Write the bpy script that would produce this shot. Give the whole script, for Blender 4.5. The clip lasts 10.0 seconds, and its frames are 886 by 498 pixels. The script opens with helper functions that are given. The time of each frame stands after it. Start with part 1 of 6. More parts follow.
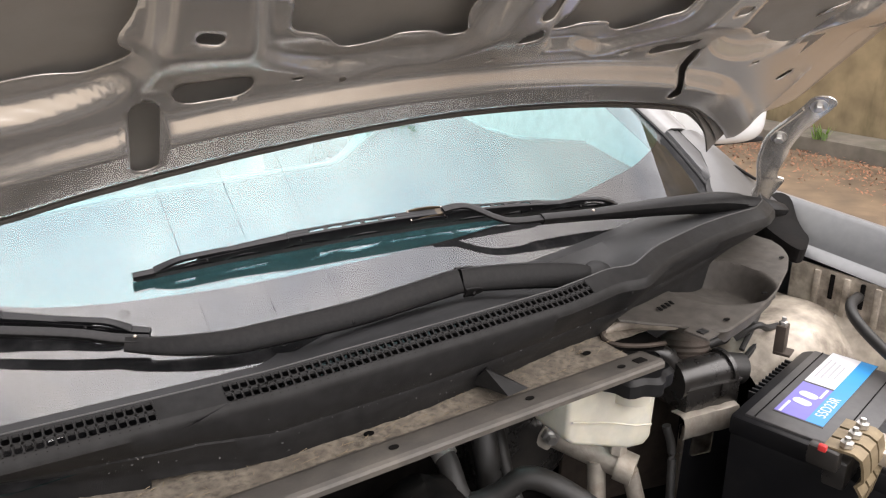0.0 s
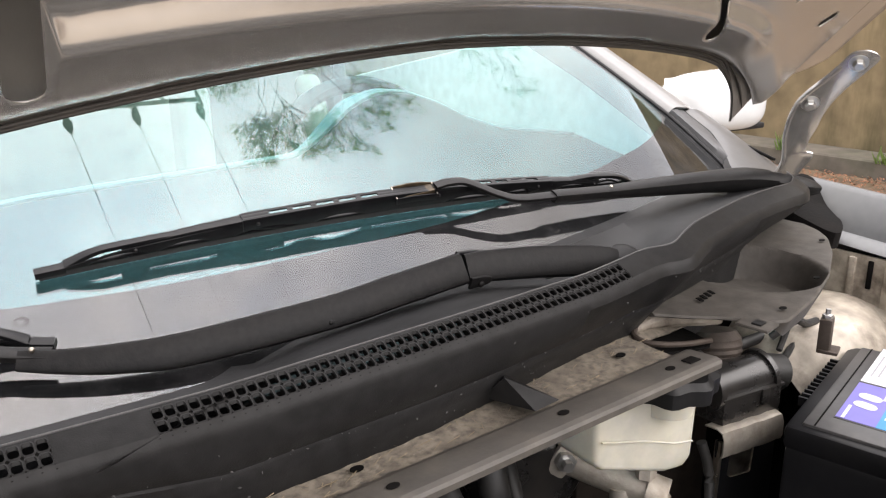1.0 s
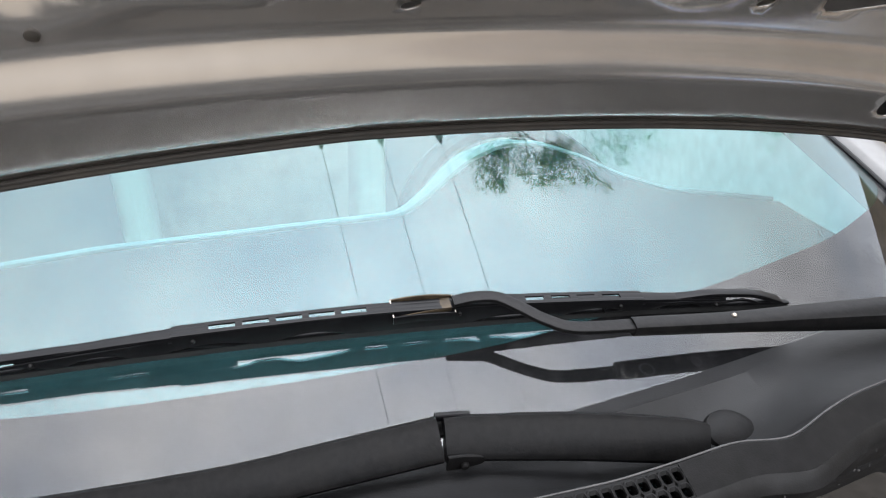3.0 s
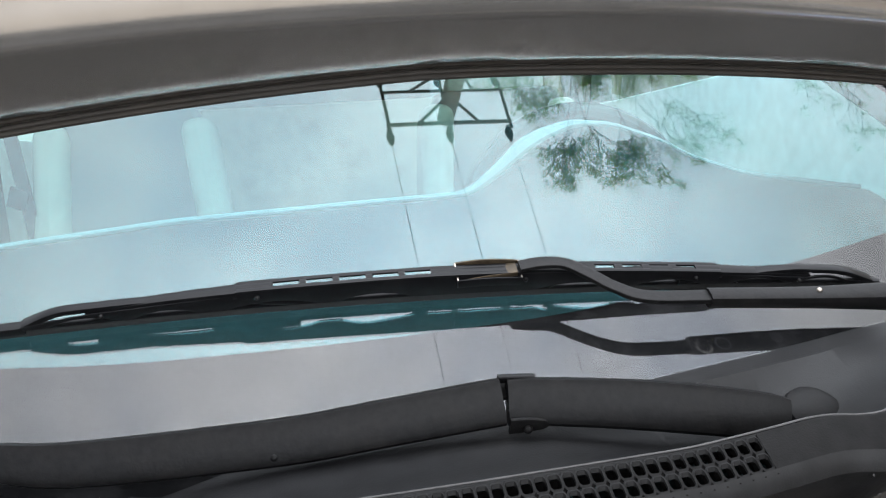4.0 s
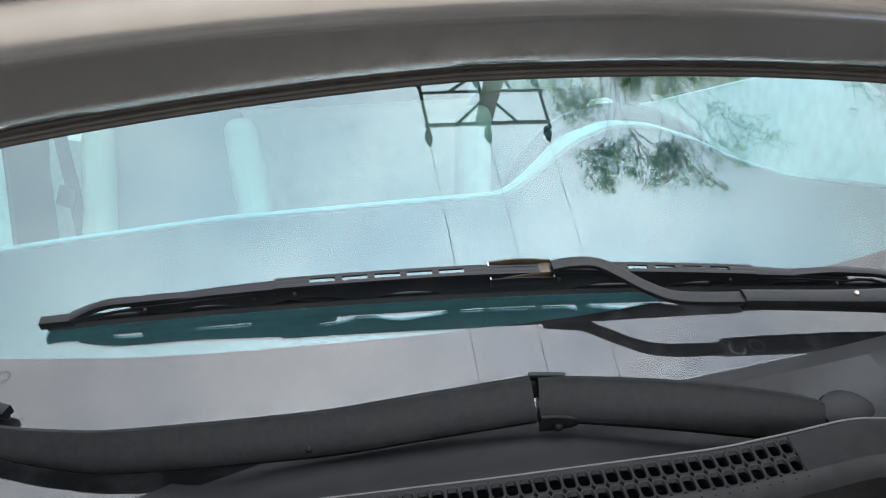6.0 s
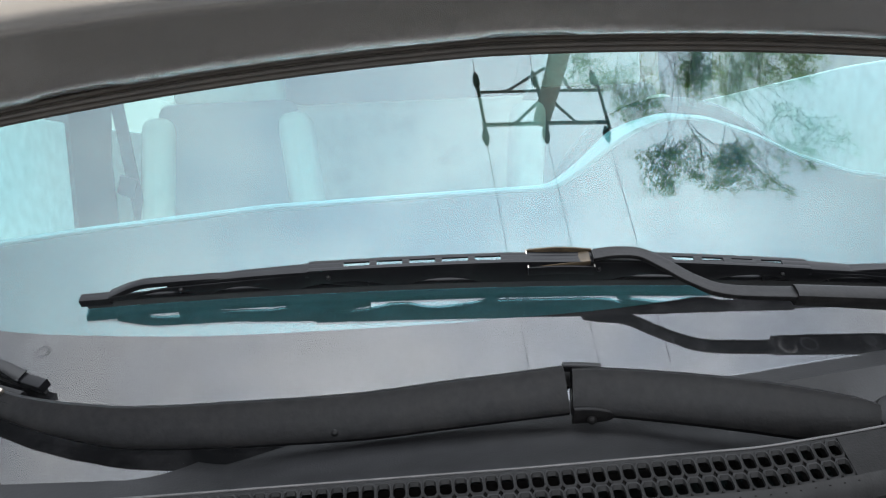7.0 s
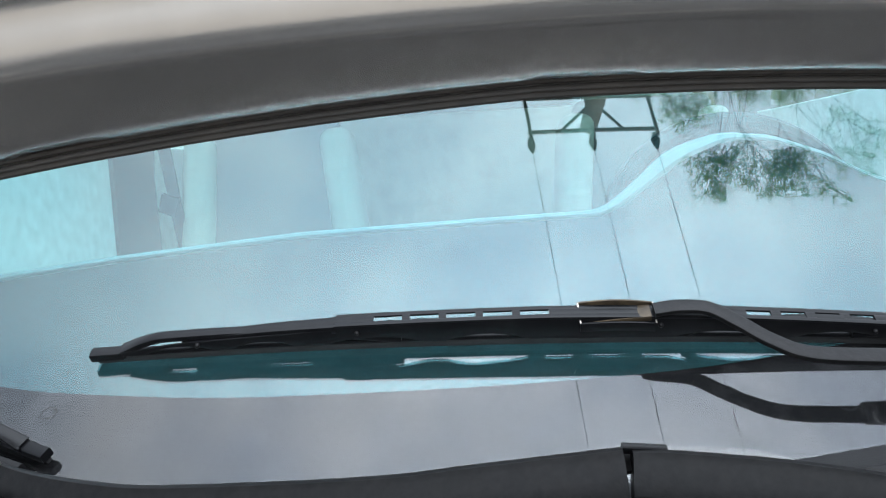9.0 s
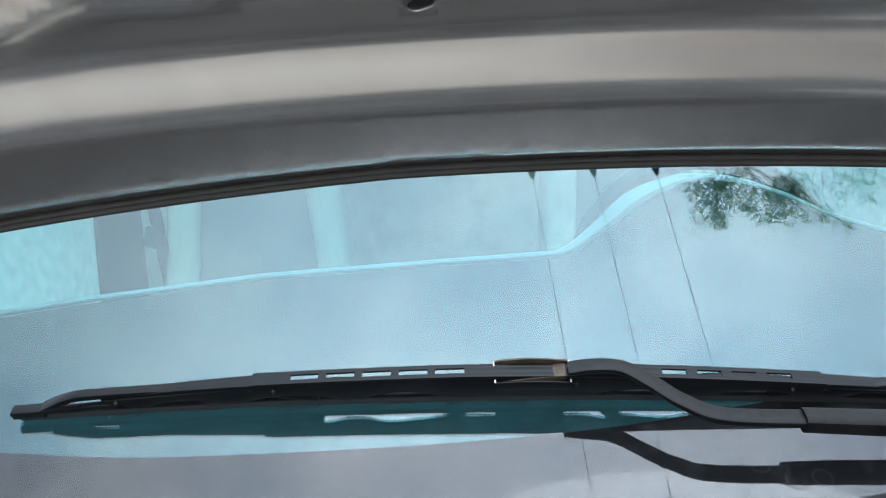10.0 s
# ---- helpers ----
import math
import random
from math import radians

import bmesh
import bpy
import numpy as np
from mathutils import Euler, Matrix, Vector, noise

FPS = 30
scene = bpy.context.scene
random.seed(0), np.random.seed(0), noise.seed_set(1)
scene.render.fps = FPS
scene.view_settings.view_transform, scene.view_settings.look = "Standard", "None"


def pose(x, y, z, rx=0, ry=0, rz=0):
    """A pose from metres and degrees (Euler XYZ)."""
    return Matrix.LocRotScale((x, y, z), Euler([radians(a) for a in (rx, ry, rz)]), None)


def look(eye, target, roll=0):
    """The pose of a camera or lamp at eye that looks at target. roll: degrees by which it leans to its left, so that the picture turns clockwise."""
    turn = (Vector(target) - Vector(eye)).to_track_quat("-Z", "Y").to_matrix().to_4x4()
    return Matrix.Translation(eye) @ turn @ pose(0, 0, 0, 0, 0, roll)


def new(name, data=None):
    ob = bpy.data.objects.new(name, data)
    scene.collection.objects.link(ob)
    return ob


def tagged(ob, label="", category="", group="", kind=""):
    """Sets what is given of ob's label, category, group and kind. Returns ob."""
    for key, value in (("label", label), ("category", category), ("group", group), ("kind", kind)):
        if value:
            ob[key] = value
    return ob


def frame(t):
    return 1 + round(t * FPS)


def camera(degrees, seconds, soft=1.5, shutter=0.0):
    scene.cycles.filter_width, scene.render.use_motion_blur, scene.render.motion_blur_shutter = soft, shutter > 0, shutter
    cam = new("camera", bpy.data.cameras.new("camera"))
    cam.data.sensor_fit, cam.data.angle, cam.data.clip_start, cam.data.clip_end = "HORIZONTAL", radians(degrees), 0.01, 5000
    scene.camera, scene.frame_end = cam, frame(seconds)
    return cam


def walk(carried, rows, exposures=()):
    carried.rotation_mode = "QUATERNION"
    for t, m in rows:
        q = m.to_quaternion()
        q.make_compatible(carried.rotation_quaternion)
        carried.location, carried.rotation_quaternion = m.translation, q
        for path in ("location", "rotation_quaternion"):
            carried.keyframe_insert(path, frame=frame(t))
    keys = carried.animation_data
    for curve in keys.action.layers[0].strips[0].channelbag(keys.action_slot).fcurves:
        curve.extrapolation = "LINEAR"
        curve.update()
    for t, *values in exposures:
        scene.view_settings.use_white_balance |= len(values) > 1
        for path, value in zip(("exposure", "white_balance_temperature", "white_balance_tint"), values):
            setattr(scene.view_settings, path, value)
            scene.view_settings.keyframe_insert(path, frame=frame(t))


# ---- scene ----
cam = camera(59.9, 10.0, 1.2)
PATH = [
    (0, -0.3718, -0.5054, 1.3615, 70.251, 0.570, -32.150),
    (0.5, -0.3272, -0.4302, 1.2873, 71.742, 1.391, -34.812),
    (1, -0.3205, -0.3669, 1.2681, 72.320, 1.583, -35.427),
    (1.5, -0.2415, -0.3076, 1.2796, 72.326, 2.112, -34.508),
    (2, -0.1331, -0.2151, 1.2770, 72.994, 2.152, -30.794),
    (2.5, -0.0705, -0.2455, 1.2945, 73.893, 2.144, -22.042),
    (3, -0.0690, -0.2658, 1.2838, 74.255, 2.048, -16.518),
    (4.5, -0.0652, -0.2595, 1.2523, 74.511, 2.429, -10.204),
    (5, -0.0487, -0.2736, 1.2635, 74.602, 2.595, -9.613),
    (5.5, -0.0413, -0.2730, 1.2582, 74.674, 2.523, -9.347),
    (6, -0.0666, -0.2689, 1.2579, 74.591, 2.431, -8.507),
    (7.5, -0.0486, -0.2560, 1.2418, 74.854, 2.475, -2.359),
    (8, -0.0499, -0.2486, 1.2458, 74.849, 2.621, -1.789),
    (8.5, -0.0373, -0.2460, 1.2476, 74.871, 2.686, -1.586),
    (9, -0.0461, -0.2056, 1.2577, 75.413, 3.272, -0.875),
    (9.5, -0.0381, -0.1883, 1.2677, 76.516, 4.484, -0.615),
    (10, 0.0075, -0.2026, 1.2746, 77.166, 3.542, -0.391),
]
walk(cam, [(t, pose(x, y, z, rx, ry, rz)) for t, x, y, z, rx, ry, rz in PATH],
     exposures=[(0.0, 2.38, 6900, 14), (1.5, 2.38, 6850, 14), (2.0, 2.32, 6500, 12), (2.5, 2.18, 6350, 11), (4.5, 2.07, 6150, 8), (8.5, 2.06, 6000, 7), (9.2, 1.94, 5700, 5), (10.0, 1.88, 5600, 4)])

# ---- daylight: bright overcast sky ----
world = bpy.data.worlds.new("overcast_sky")
scene.world = world
world.use_nodes = True
wn, wl = world.node_tree.nodes, world.node_tree.links
wn.clear()
w_out = wn.new("ShaderNodeOutputWorld")
w_bg = wn.new("ShaderNodeBackground")
w_sky = wn.new("ShaderNodeTexSky")
w_sky.sky_type, w_sky.sun_disc = "NISHITA", False
w_sky.sun_elevation, w_sky.sun_rotation = radians(58), radians(160)
w_dim = wn.new("ShaderNodeVectorMath")
w_dim.operation = "SCALE"
w_dim.inputs["Scale"].default_value = 0.10
w_co = wn.new("ShaderNodeTexCoord")
w_noise = wn.new("ShaderNodeTexNoise")
w_noise.inputs["Scale"].default_value, w_noise.inputs["Detail"].default_value = 5.5, 5.0
w_ramp = wn.new("ShaderNodeValToRGB")
w_ramp.color_ramp.elements[0].position, w_ramp.color_ramp.elements[0].color = 0.32, (0.80, 0.84, 0.91, 1)
w_ramp.color_ramp.elements[1].position, w_ramp.color_ramp.elements[1].color = 0.66, (1.18, 1.16, 1.15, 1)
w_mix = wn.new("ShaderNodeMix")
w_mix.data_type = "RGBA"
w_mix.inputs[0].default_value = 0.86
wl.new(w_co.outputs["Generated"], w_noise.inputs["Vector"])
wl.new(w_noise.outputs["Fac"], w_ramp.inputs["Fac"])
wl.new(w_sky.outputs["Color"], w_dim.inputs[0])
wl.new(w_dim.outputs["Vector"], w_mix.inputs[6])
wl.new(w_ramp.outputs["Color"], w_mix.inputs[7])
# overcast skies are brightest overhead
w_sep = wn.new("ShaderNodeSeparateXYZ")
w_lift = wn.new("ShaderNodeMapRange")
w_lift.inputs["From Min"].default_value, w_lift.inputs["From Max"].default_value = 0.70, 0.97
w_lift.inputs["To Min"].default_value, w_lift.inputs["To Max"].default_value = 0.62, 1.95
w_scale = wn.new("ShaderNodeVectorMath")
w_scale.operation = "SCALE"
wl.new(w_co.outputs["Generated"], w_sep.inputs[0])
wl.new(w_sep.outputs["Z"], w_lift.inputs["Value"])
wl.new(w_mix.outputs[2], w_scale.inputs[0])
# and a little brighter towards the hidden sun
w_glow = wn.new("ShaderNodeMapRange")
w_glow.inputs["From Min"].default_value, w_glow.inputs["From Max"].default_value = -0.6, 0.6
w_glow.inputs["To Min"].default_value, w_glow.inputs["To Max"].default_value = 0.72, 1.32
w_both = wn.new("ShaderNodeMath")
w_both.operation = "MULTIPLY"
wl.new(w_sep.outputs["X"], w_glow.inputs["Value"])
wl.new(w_lift.outputs["Result"], w_both.inputs[0])
wl.new(w_glow.outputs["Result"], w_both.inputs[1])
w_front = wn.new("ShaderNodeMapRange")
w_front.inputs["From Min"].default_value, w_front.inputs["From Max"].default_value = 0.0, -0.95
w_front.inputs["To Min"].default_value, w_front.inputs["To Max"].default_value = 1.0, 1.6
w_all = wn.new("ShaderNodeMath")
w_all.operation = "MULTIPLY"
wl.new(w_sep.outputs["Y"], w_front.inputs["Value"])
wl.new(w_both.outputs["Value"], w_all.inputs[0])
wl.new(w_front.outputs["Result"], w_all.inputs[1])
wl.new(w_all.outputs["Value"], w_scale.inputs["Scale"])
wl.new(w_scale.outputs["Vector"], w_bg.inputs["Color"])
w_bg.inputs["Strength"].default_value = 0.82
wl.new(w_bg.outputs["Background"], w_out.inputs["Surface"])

sun = new("sun", bpy.data.lights.new("sun", "SUN"))
sun.data.energy, sun.data.angle, sun.data.color = 0.8, radians(80), (1.0, 0.97, 0.93)
sun.matrix_world = pose(0, 0, 12, 32, 0, 20)

# ---- materials ----
def material(name, color, rough=0.5, metal=0.0, vary=0.12, size=40.0, stain=None, stain_size=9.0, stain_amount=0.35,
             bump=0.0, bump_size=300.0, spec=0.5, coat=0.0, rough_vary=0.1, stretch=1.0):
    """A surface with fine grain, larger stains in a second colour and fine relief, at real size."""
    m = bpy.data.materials.new(name)
    m.use_nodes = True
    n, l = m.node_tree.nodes, m.node_tree.links
    b = n["Principled BSDF"]
    co = n.new("ShaderNodeTexCoord")
    grain = n.new("ShaderNodeTexNoise")
    grain.inputs["Scale"].default_value, grain.inputs["Detail"].default_value = size, 5
    l.new(co.outputs["Object"], grain.inputs["Vector"])
    ramp = n.new("ShaderNodeValToRGB")
    lo = [max(0.0, c * (1 - vary)) for c in color]
    hi = [c * (1 + vary) for c in color]
    ramp.color_ramp.elements[0].position, ramp.color_ramp.elements[0].color = 0.3, (*lo, 1)
    ramp.color_ramp.elements[1].position, ramp.color_ramp.elements[1].color = 0.7, (*hi, 1)
    l.new(grain.outputs["Fac"], ramp.inputs["Fac"])
    out = ramp.outputs["Color"]
    big = n.new("ShaderNodeTexNoise")
    big.inputs["Scale"].default_value, big.inputs["Detail"].default_value = stain_size, 6
    big.inputs["Roughness"].default_value = 0.65
    run = n.new("ShaderNodeMapping")
    run.inputs["Scale"].default_value = (1, 1, stretch)
    l.new(co.outputs["Object"], run.inputs["Vector"])
    l.new(run.outputs["Vector"], big.inputs["Vector"])
    if stain:
        mask = n.new("ShaderNodeMapRange")
        mask.inputs["From Min"].default_value, mask.inputs["From Max"].default_value = 0.48, 0.72
        mask.inputs["To Max"].default_value = stain_amount
        l.new(big.outputs["Fac"], mask.inputs["Value"])
        mix = n.new("ShaderNodeMix")
        mix.data_type = "RGBA"
        l.new(mask.outputs["Result"], mix.inputs[0])
        l.new(out, mix.inputs[6])
        mix.inputs[7].default_value = (*stain, 1)
        out = mix.outputs[2]
    l.new(out, b.inputs["Base Color"])
    rr = n.new("ShaderNodeMapRange")
    rr.inputs["To Min"].default_value, rr.inputs["To Max"].default_value = max(0.0, rough - rough_vary), min(1.0, rough + rough_vary)
    l.new(big.outputs["Fac"], rr.inputs["Value"])
    l.new(rr.outputs["Result"], b.inputs["Roughness"])
    b.inputs["Metallic"].default_value = metal
    b.inputs["Specular IOR Level"].default_value = spec
    b.inputs["Coat Weight"].default_value = coat
    if bump:
        fine = n.new("ShaderNodeTexNoise")
        fine.inputs["Scale"].default_value, fine.inputs["Detail"].default_value = bump_size, 3
        l.new(co.outputs["Object"], fine.inputs["Vector"])
        bp = n.new("ShaderNodeBump")
        bp.inputs["Strength"].default_value, bp.inputs["Distance"].default_value = bump, 0.002
        l.new(fine.outputs["Fac"], bp.inputs["Height"])
        l.new(bp.outputs["Normal"], b.inputs["Normal"])
    return m


PAINT_IN = material("bonnet_inner_paint", (0.51, 0.488, 0.462), 0.21, 0.74, 0.04, 60, (0.42, 0.385, 0.35), 6, 0.4, 0.012, 900)
PAINT_SKIN = material("bonnet_skin_back", (0.27, 0.252, 0.232), 0.55, 0.4, 0.05, 30, (0.13, 0.12, 0.11), 4, 0.3, 0.05, 400)
HEM = material("hem_sealer", (0.05, 0.045, 0.04), 0.6, 0, 0.15, 120, (0.09, 0.075, 0.06), 30, 0.4)
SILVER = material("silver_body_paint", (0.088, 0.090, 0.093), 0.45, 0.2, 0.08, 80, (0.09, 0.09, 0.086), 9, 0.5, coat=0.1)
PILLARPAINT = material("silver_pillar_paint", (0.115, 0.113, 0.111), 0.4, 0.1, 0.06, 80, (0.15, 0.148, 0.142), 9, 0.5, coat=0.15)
# the pillar's silver, darkened here for how the plate faces the light
CORNERPAINT = material("shaded_corner_paint", (0.042, 0.041, 0.0405), 0.42, 0.1, 0.08, 80, (0.12, 0.115, 0.108), 9, 0.5, coat=0.1)
WHITE = material("white_body_paint", (0.44, 0.45, 0.46), 0.25, 0.0, 0.02, 80, (0.7, 0.7, 0.68), 6, 0.3, coat=0.6)
CREAM = material("dusty_inner_paint", (0.33, 0.29, 0.24), 0.55, 0.0, 0.3, 50, (0.06, 0.042, 0.03), 16, 0.95, 0.1, 250)
PLASTIC = material("black_cowl_plastic", (0.0155, 0.0152, 0.0154), 0.46, 0, 0.25, 90, (0.012, 0.0115, 0.011), 18, 0.5, 0.10, 900, 0.13)
GREYPLASTIC = material("faded_black_plastic", (0.0068, 0.0068, 0.0075), 0.52, 0, 0.3, 70, (0.011, 0.0105, 0.010), 12, 0.5, 0.10, 800, 0.30)
ARM = material("satin_black_arm", (0.0050, 0.0048, 0.005), 0.44, 0.0, 0.4, 220, (0.012, 0.0108, 0.0102), 70, 0.6, 0.08, 500, 0.14)
BLADE = material("black_blade_metal", (0.004, 0.004, 0.0046), 0.32, 0.0, 0.2, 150, (0.010, 0.010, 0.010), 40, 0.4, spec=0.14)
RUBBER = material("wiper_rubber", (0.012, 0.012, 0.012), 0.65, 0, 0.2, 200, (0.03, 0.03, 0.03), 60, 0.3)
CLIPMETAL = material("bronze_clip", (0.045, 0.034, 0.022), 0.38, 0.35, 0.4, 90, (0.12, 0.085, 0.045), 45, 0.6, spec=0.2)
LIPEDGE = material("pale_edge_and_fleck", (0.06, 0.058, 0.058), 0.4, 0, 0.3, 120, (0.03, 0.03, 0.03), 30, 0.5)
RAIL = material("dusty_grey_rail", (0.062, 0.056, 0.050), 0.55, 0.05, 0.15, 60, (0.12, 0.105, 0.088), 22, 0.6, 0.1, 300)
DIRT = material("caked_brown_dirt", (0.155, 0.132, 0.105), 0.9, 0, 0.5, 160, (0.04, 0.032, 0.025), 40, 0.8, 0.7, 260)
STEEL = material("bright_steel", (0.55, 0.54, 0.52), 0.32, 0.9, 0.1, 100, (0.3, 0.26, 0.2), 40, 0.4)
OLDSTEEL = material("browned_steel_strap", (0.42, 0.38, 0.33), 0.30, 0.95, 0.3, 40, (0.12, 0.085, 0.06), 30, 0.8)
TOWERPLASTIC = material("dusty_tower_plastic", (0.062, 0.056, 0.050), 0.62, 0, 0.25, 60, (0.055, 0.047, 0.039), 13, 0.7, 0.15, 500, 0.25)
BRASS = material("dull_brass", (0.20, 0.155, 0.095), 0.42, 0.5, 0.2, 70, (0.10, 0.075, 0.045), 30, 0.6)
CASTALU = material("cast_aluminium", (0.42, 0.38, 0.33), 0.5, 0.6, 0.15, 70, (0.22, 0.17, 0.12), 25, 0.6, 0.2, 300)
RUSTY = material("browned_metal", (0.05, 0.038, 0.030), 0.7, 0.4, 0.3, 60, (0.05, 0.04, 0.035), 30, 0.6, 0.3, 200)
BLACKMETAL = material("black_enamel", (0.016, 0.015, 0.0145), 0.28, 0.0, 0.2, 60, (0.035, 0.03, 0.025), 18, 0.4, spec=0.45)
# near-black for grime, and for shade painted into holes and gaps
DARK = material("grime_and_shade_black", (0.004, 0.0037, 0.0035), 0.8, 0, 0.3, 40, (0.011, 0.009, 0.008), 10, 0.5, 0.2, 200, 0.08)
HOSE = material("black_rubber_hose", (0.016, 0.0155, 0.015), 0.5, 0, 0.2, 60, (0.022, 0.019, 0.016), 20, 0.5, 0.1, 400, 0.3)
BATT = material("black_battery_case", (0.006, 0.006, 0.007), 0.4, 0, 0.15, 60, (0.02, 0.019, 0.018), 20, 0.3, spec=0.25)
BATTLID = material("grey_dusty_battery_lid", (0.045, 0.044, 0.045), 0.40, 0, 0.15, 80, (0.09, 0.085, 0.08), 18, 0.5)
LBLUE = material("cyan_label", (0.016, 0.20, 0.46), 0.35, 0, 0.05, 60)
LPURPLE = material("violet_label", (0.125, 0.11, 0.38), 0.35, 0, 0.05, 60)

LWHITE = material("white_label", (0.50, 0.50, 0.52), 0.4, 0, 0.04, 60)
INK = material("grey_ink", (0.25, 0.25, 0.27), 0.5, 0, 0.05, 60)
RED = material("red_plastic", (0.45, 0.03, 0.03), 0.45, 0, 0.1, 60)
DASH = material("charcoal_dashboard", (0.018, 0.019, 0.02), 0.85, 0, 0.12, 60, (0.024, 0.025, 0.026), 6, 0.4, 0.0, 900, 0.1)
TRIM = material("pale_dash_trim", (0.15, 0.165, 0.16), 0.55, 0, 0.05, 60)
BEIGE = material("beige_seat_cloth", (0.40, 0.35, 0.285), 0.85, 0, 0.1, 120, (0.16, 0.145, 0.12), 12, 0.4, 0.3, 900)
GREYCLOTH = material("grey_brown_seat_cloth", (0.14, 0.115, 0.105), 0.9, 0, 0.12, 150, (0.13, 0.11, 0.10), 12, 0.4, 0.3, 900)
# unseen floor kept light so it bounces light into the cabin
CARPET = material("grey_carpet", (0.16, 0.155, 0.15), 0.95, 0, 0.15, 150)
HEADLINER = material("pale_headliner", (0.55, 0.53, 0.50), 0.9, 0, 0.06, 60, (0.45, 0.43, 0.40), 8, 0.3)
BELT = material("black_webbing", (0.02, 0.02, 0.022), 0.8, 0, 0.15, 300)
WALLMAT = material("mossy_plaster_wall", (0.20, 0.152, 0.086), 0.9, 0, 0.3, 4.5, (0.075, 0.065, 0.03), 3.2, 0.9, 0.4, 30, stretch=0.22)
KERB = material("grey_kerb_stone", (0.095, 0.082, 0.065), 0.9, 0, 0.25, 8, (0.05, 0.055, 0.028), 2.5, 0.6, 0.4, 60)
VERGE = material("dark_brown_earth", (0.09, 0.06, 0.034), 0.95, 0, 0.35, 5.0, (0.06, 0.043, 0.027), 0.9, 0.7, 0.5, 25)
GROUND = material("pale_dusty_ground", (0.20, 0.165, 0.125), 0.95, 0, 0.2, 5.0, (0.14, 0.115, 0.085), 0.7, 0.7, 0.5, 25)
LEAFLITTER = material("fallen_leaves", (0.20, 0.085, 0.045), 0.8, 0, 0.5, 20, (0.18, 0.10, 0.05), 6, 0.6)
FOLIAGE = material("dark_foliage", (0.075, 0.12, 0.035), 0.6, 0, 0.4, 3, (0.13, 0.14, 0.04), 0.8, 0.7)
_fm = FOLIAGE.node_tree
_ft = _fm.nodes.new("ShaderNodeBsdfTranslucent")
_ft.inputs["Color"].default_value = (0.28, 0.42, 0.10, 1)
_fx = _fm.nodes.new("ShaderNodeMixShader")
_fx.inputs["Fac"].default_value = 0.5
_fm.links.new(_fm.nodes["Principled BSDF"].outputs["BSDF"], _fx.inputs[1])
_fm.links.new(_ft.outputs["BSDF"], _fx.inputs[2])
_fm.links.new(_fx.outputs["Shader"], _fm.nodes["Material Output"].inputs["Surface"])
BARK = material("grey_bark", (0.12, 0.10, 0.08), 0.9, 0, 0.3, 12, (0.07, 0.06, 0.05), 3, 0.5, 0.5, 60)
POLEMAT = material("weathered_rusty_pole", (0.20, 0.13, 0.085), 0.8, 0.2, 0.2, 6, (0.11, 0.07, 0.05), 2, 0.6)
IRON = material("galvanised_iron", (0.13, 0.115, 0.105), 0.6, 0.4, 0.2, 10, (0.10, 0.06, 0.04), 4, 0.5)
PORCELAIN = material("dark_insulator", (0.03, 0.022, 0.02), 0.3, 0, 0.1, 20)
TYRE = material("tyre_rubber", (0.02, 0.02, 0.02), 0.8, 0, 0.2, 30)


def translucent_plastic():
    m = material("yellowed_translucent_plastic", (0.44, 0.42, 0.355), 0.35, 0, 0.1, 30, (0.27, 0.27, 0.25), 14, 0.5)
    b = m.node_tree.nodes["Principled BSDF"]
    b.inputs["Subsurface Weight"].default_value = 0.4
    b.inputs["Subsurface Radius"].default_value = (0.02, 0.015, 0.008)
    return m


TANK = translucent_plastic()


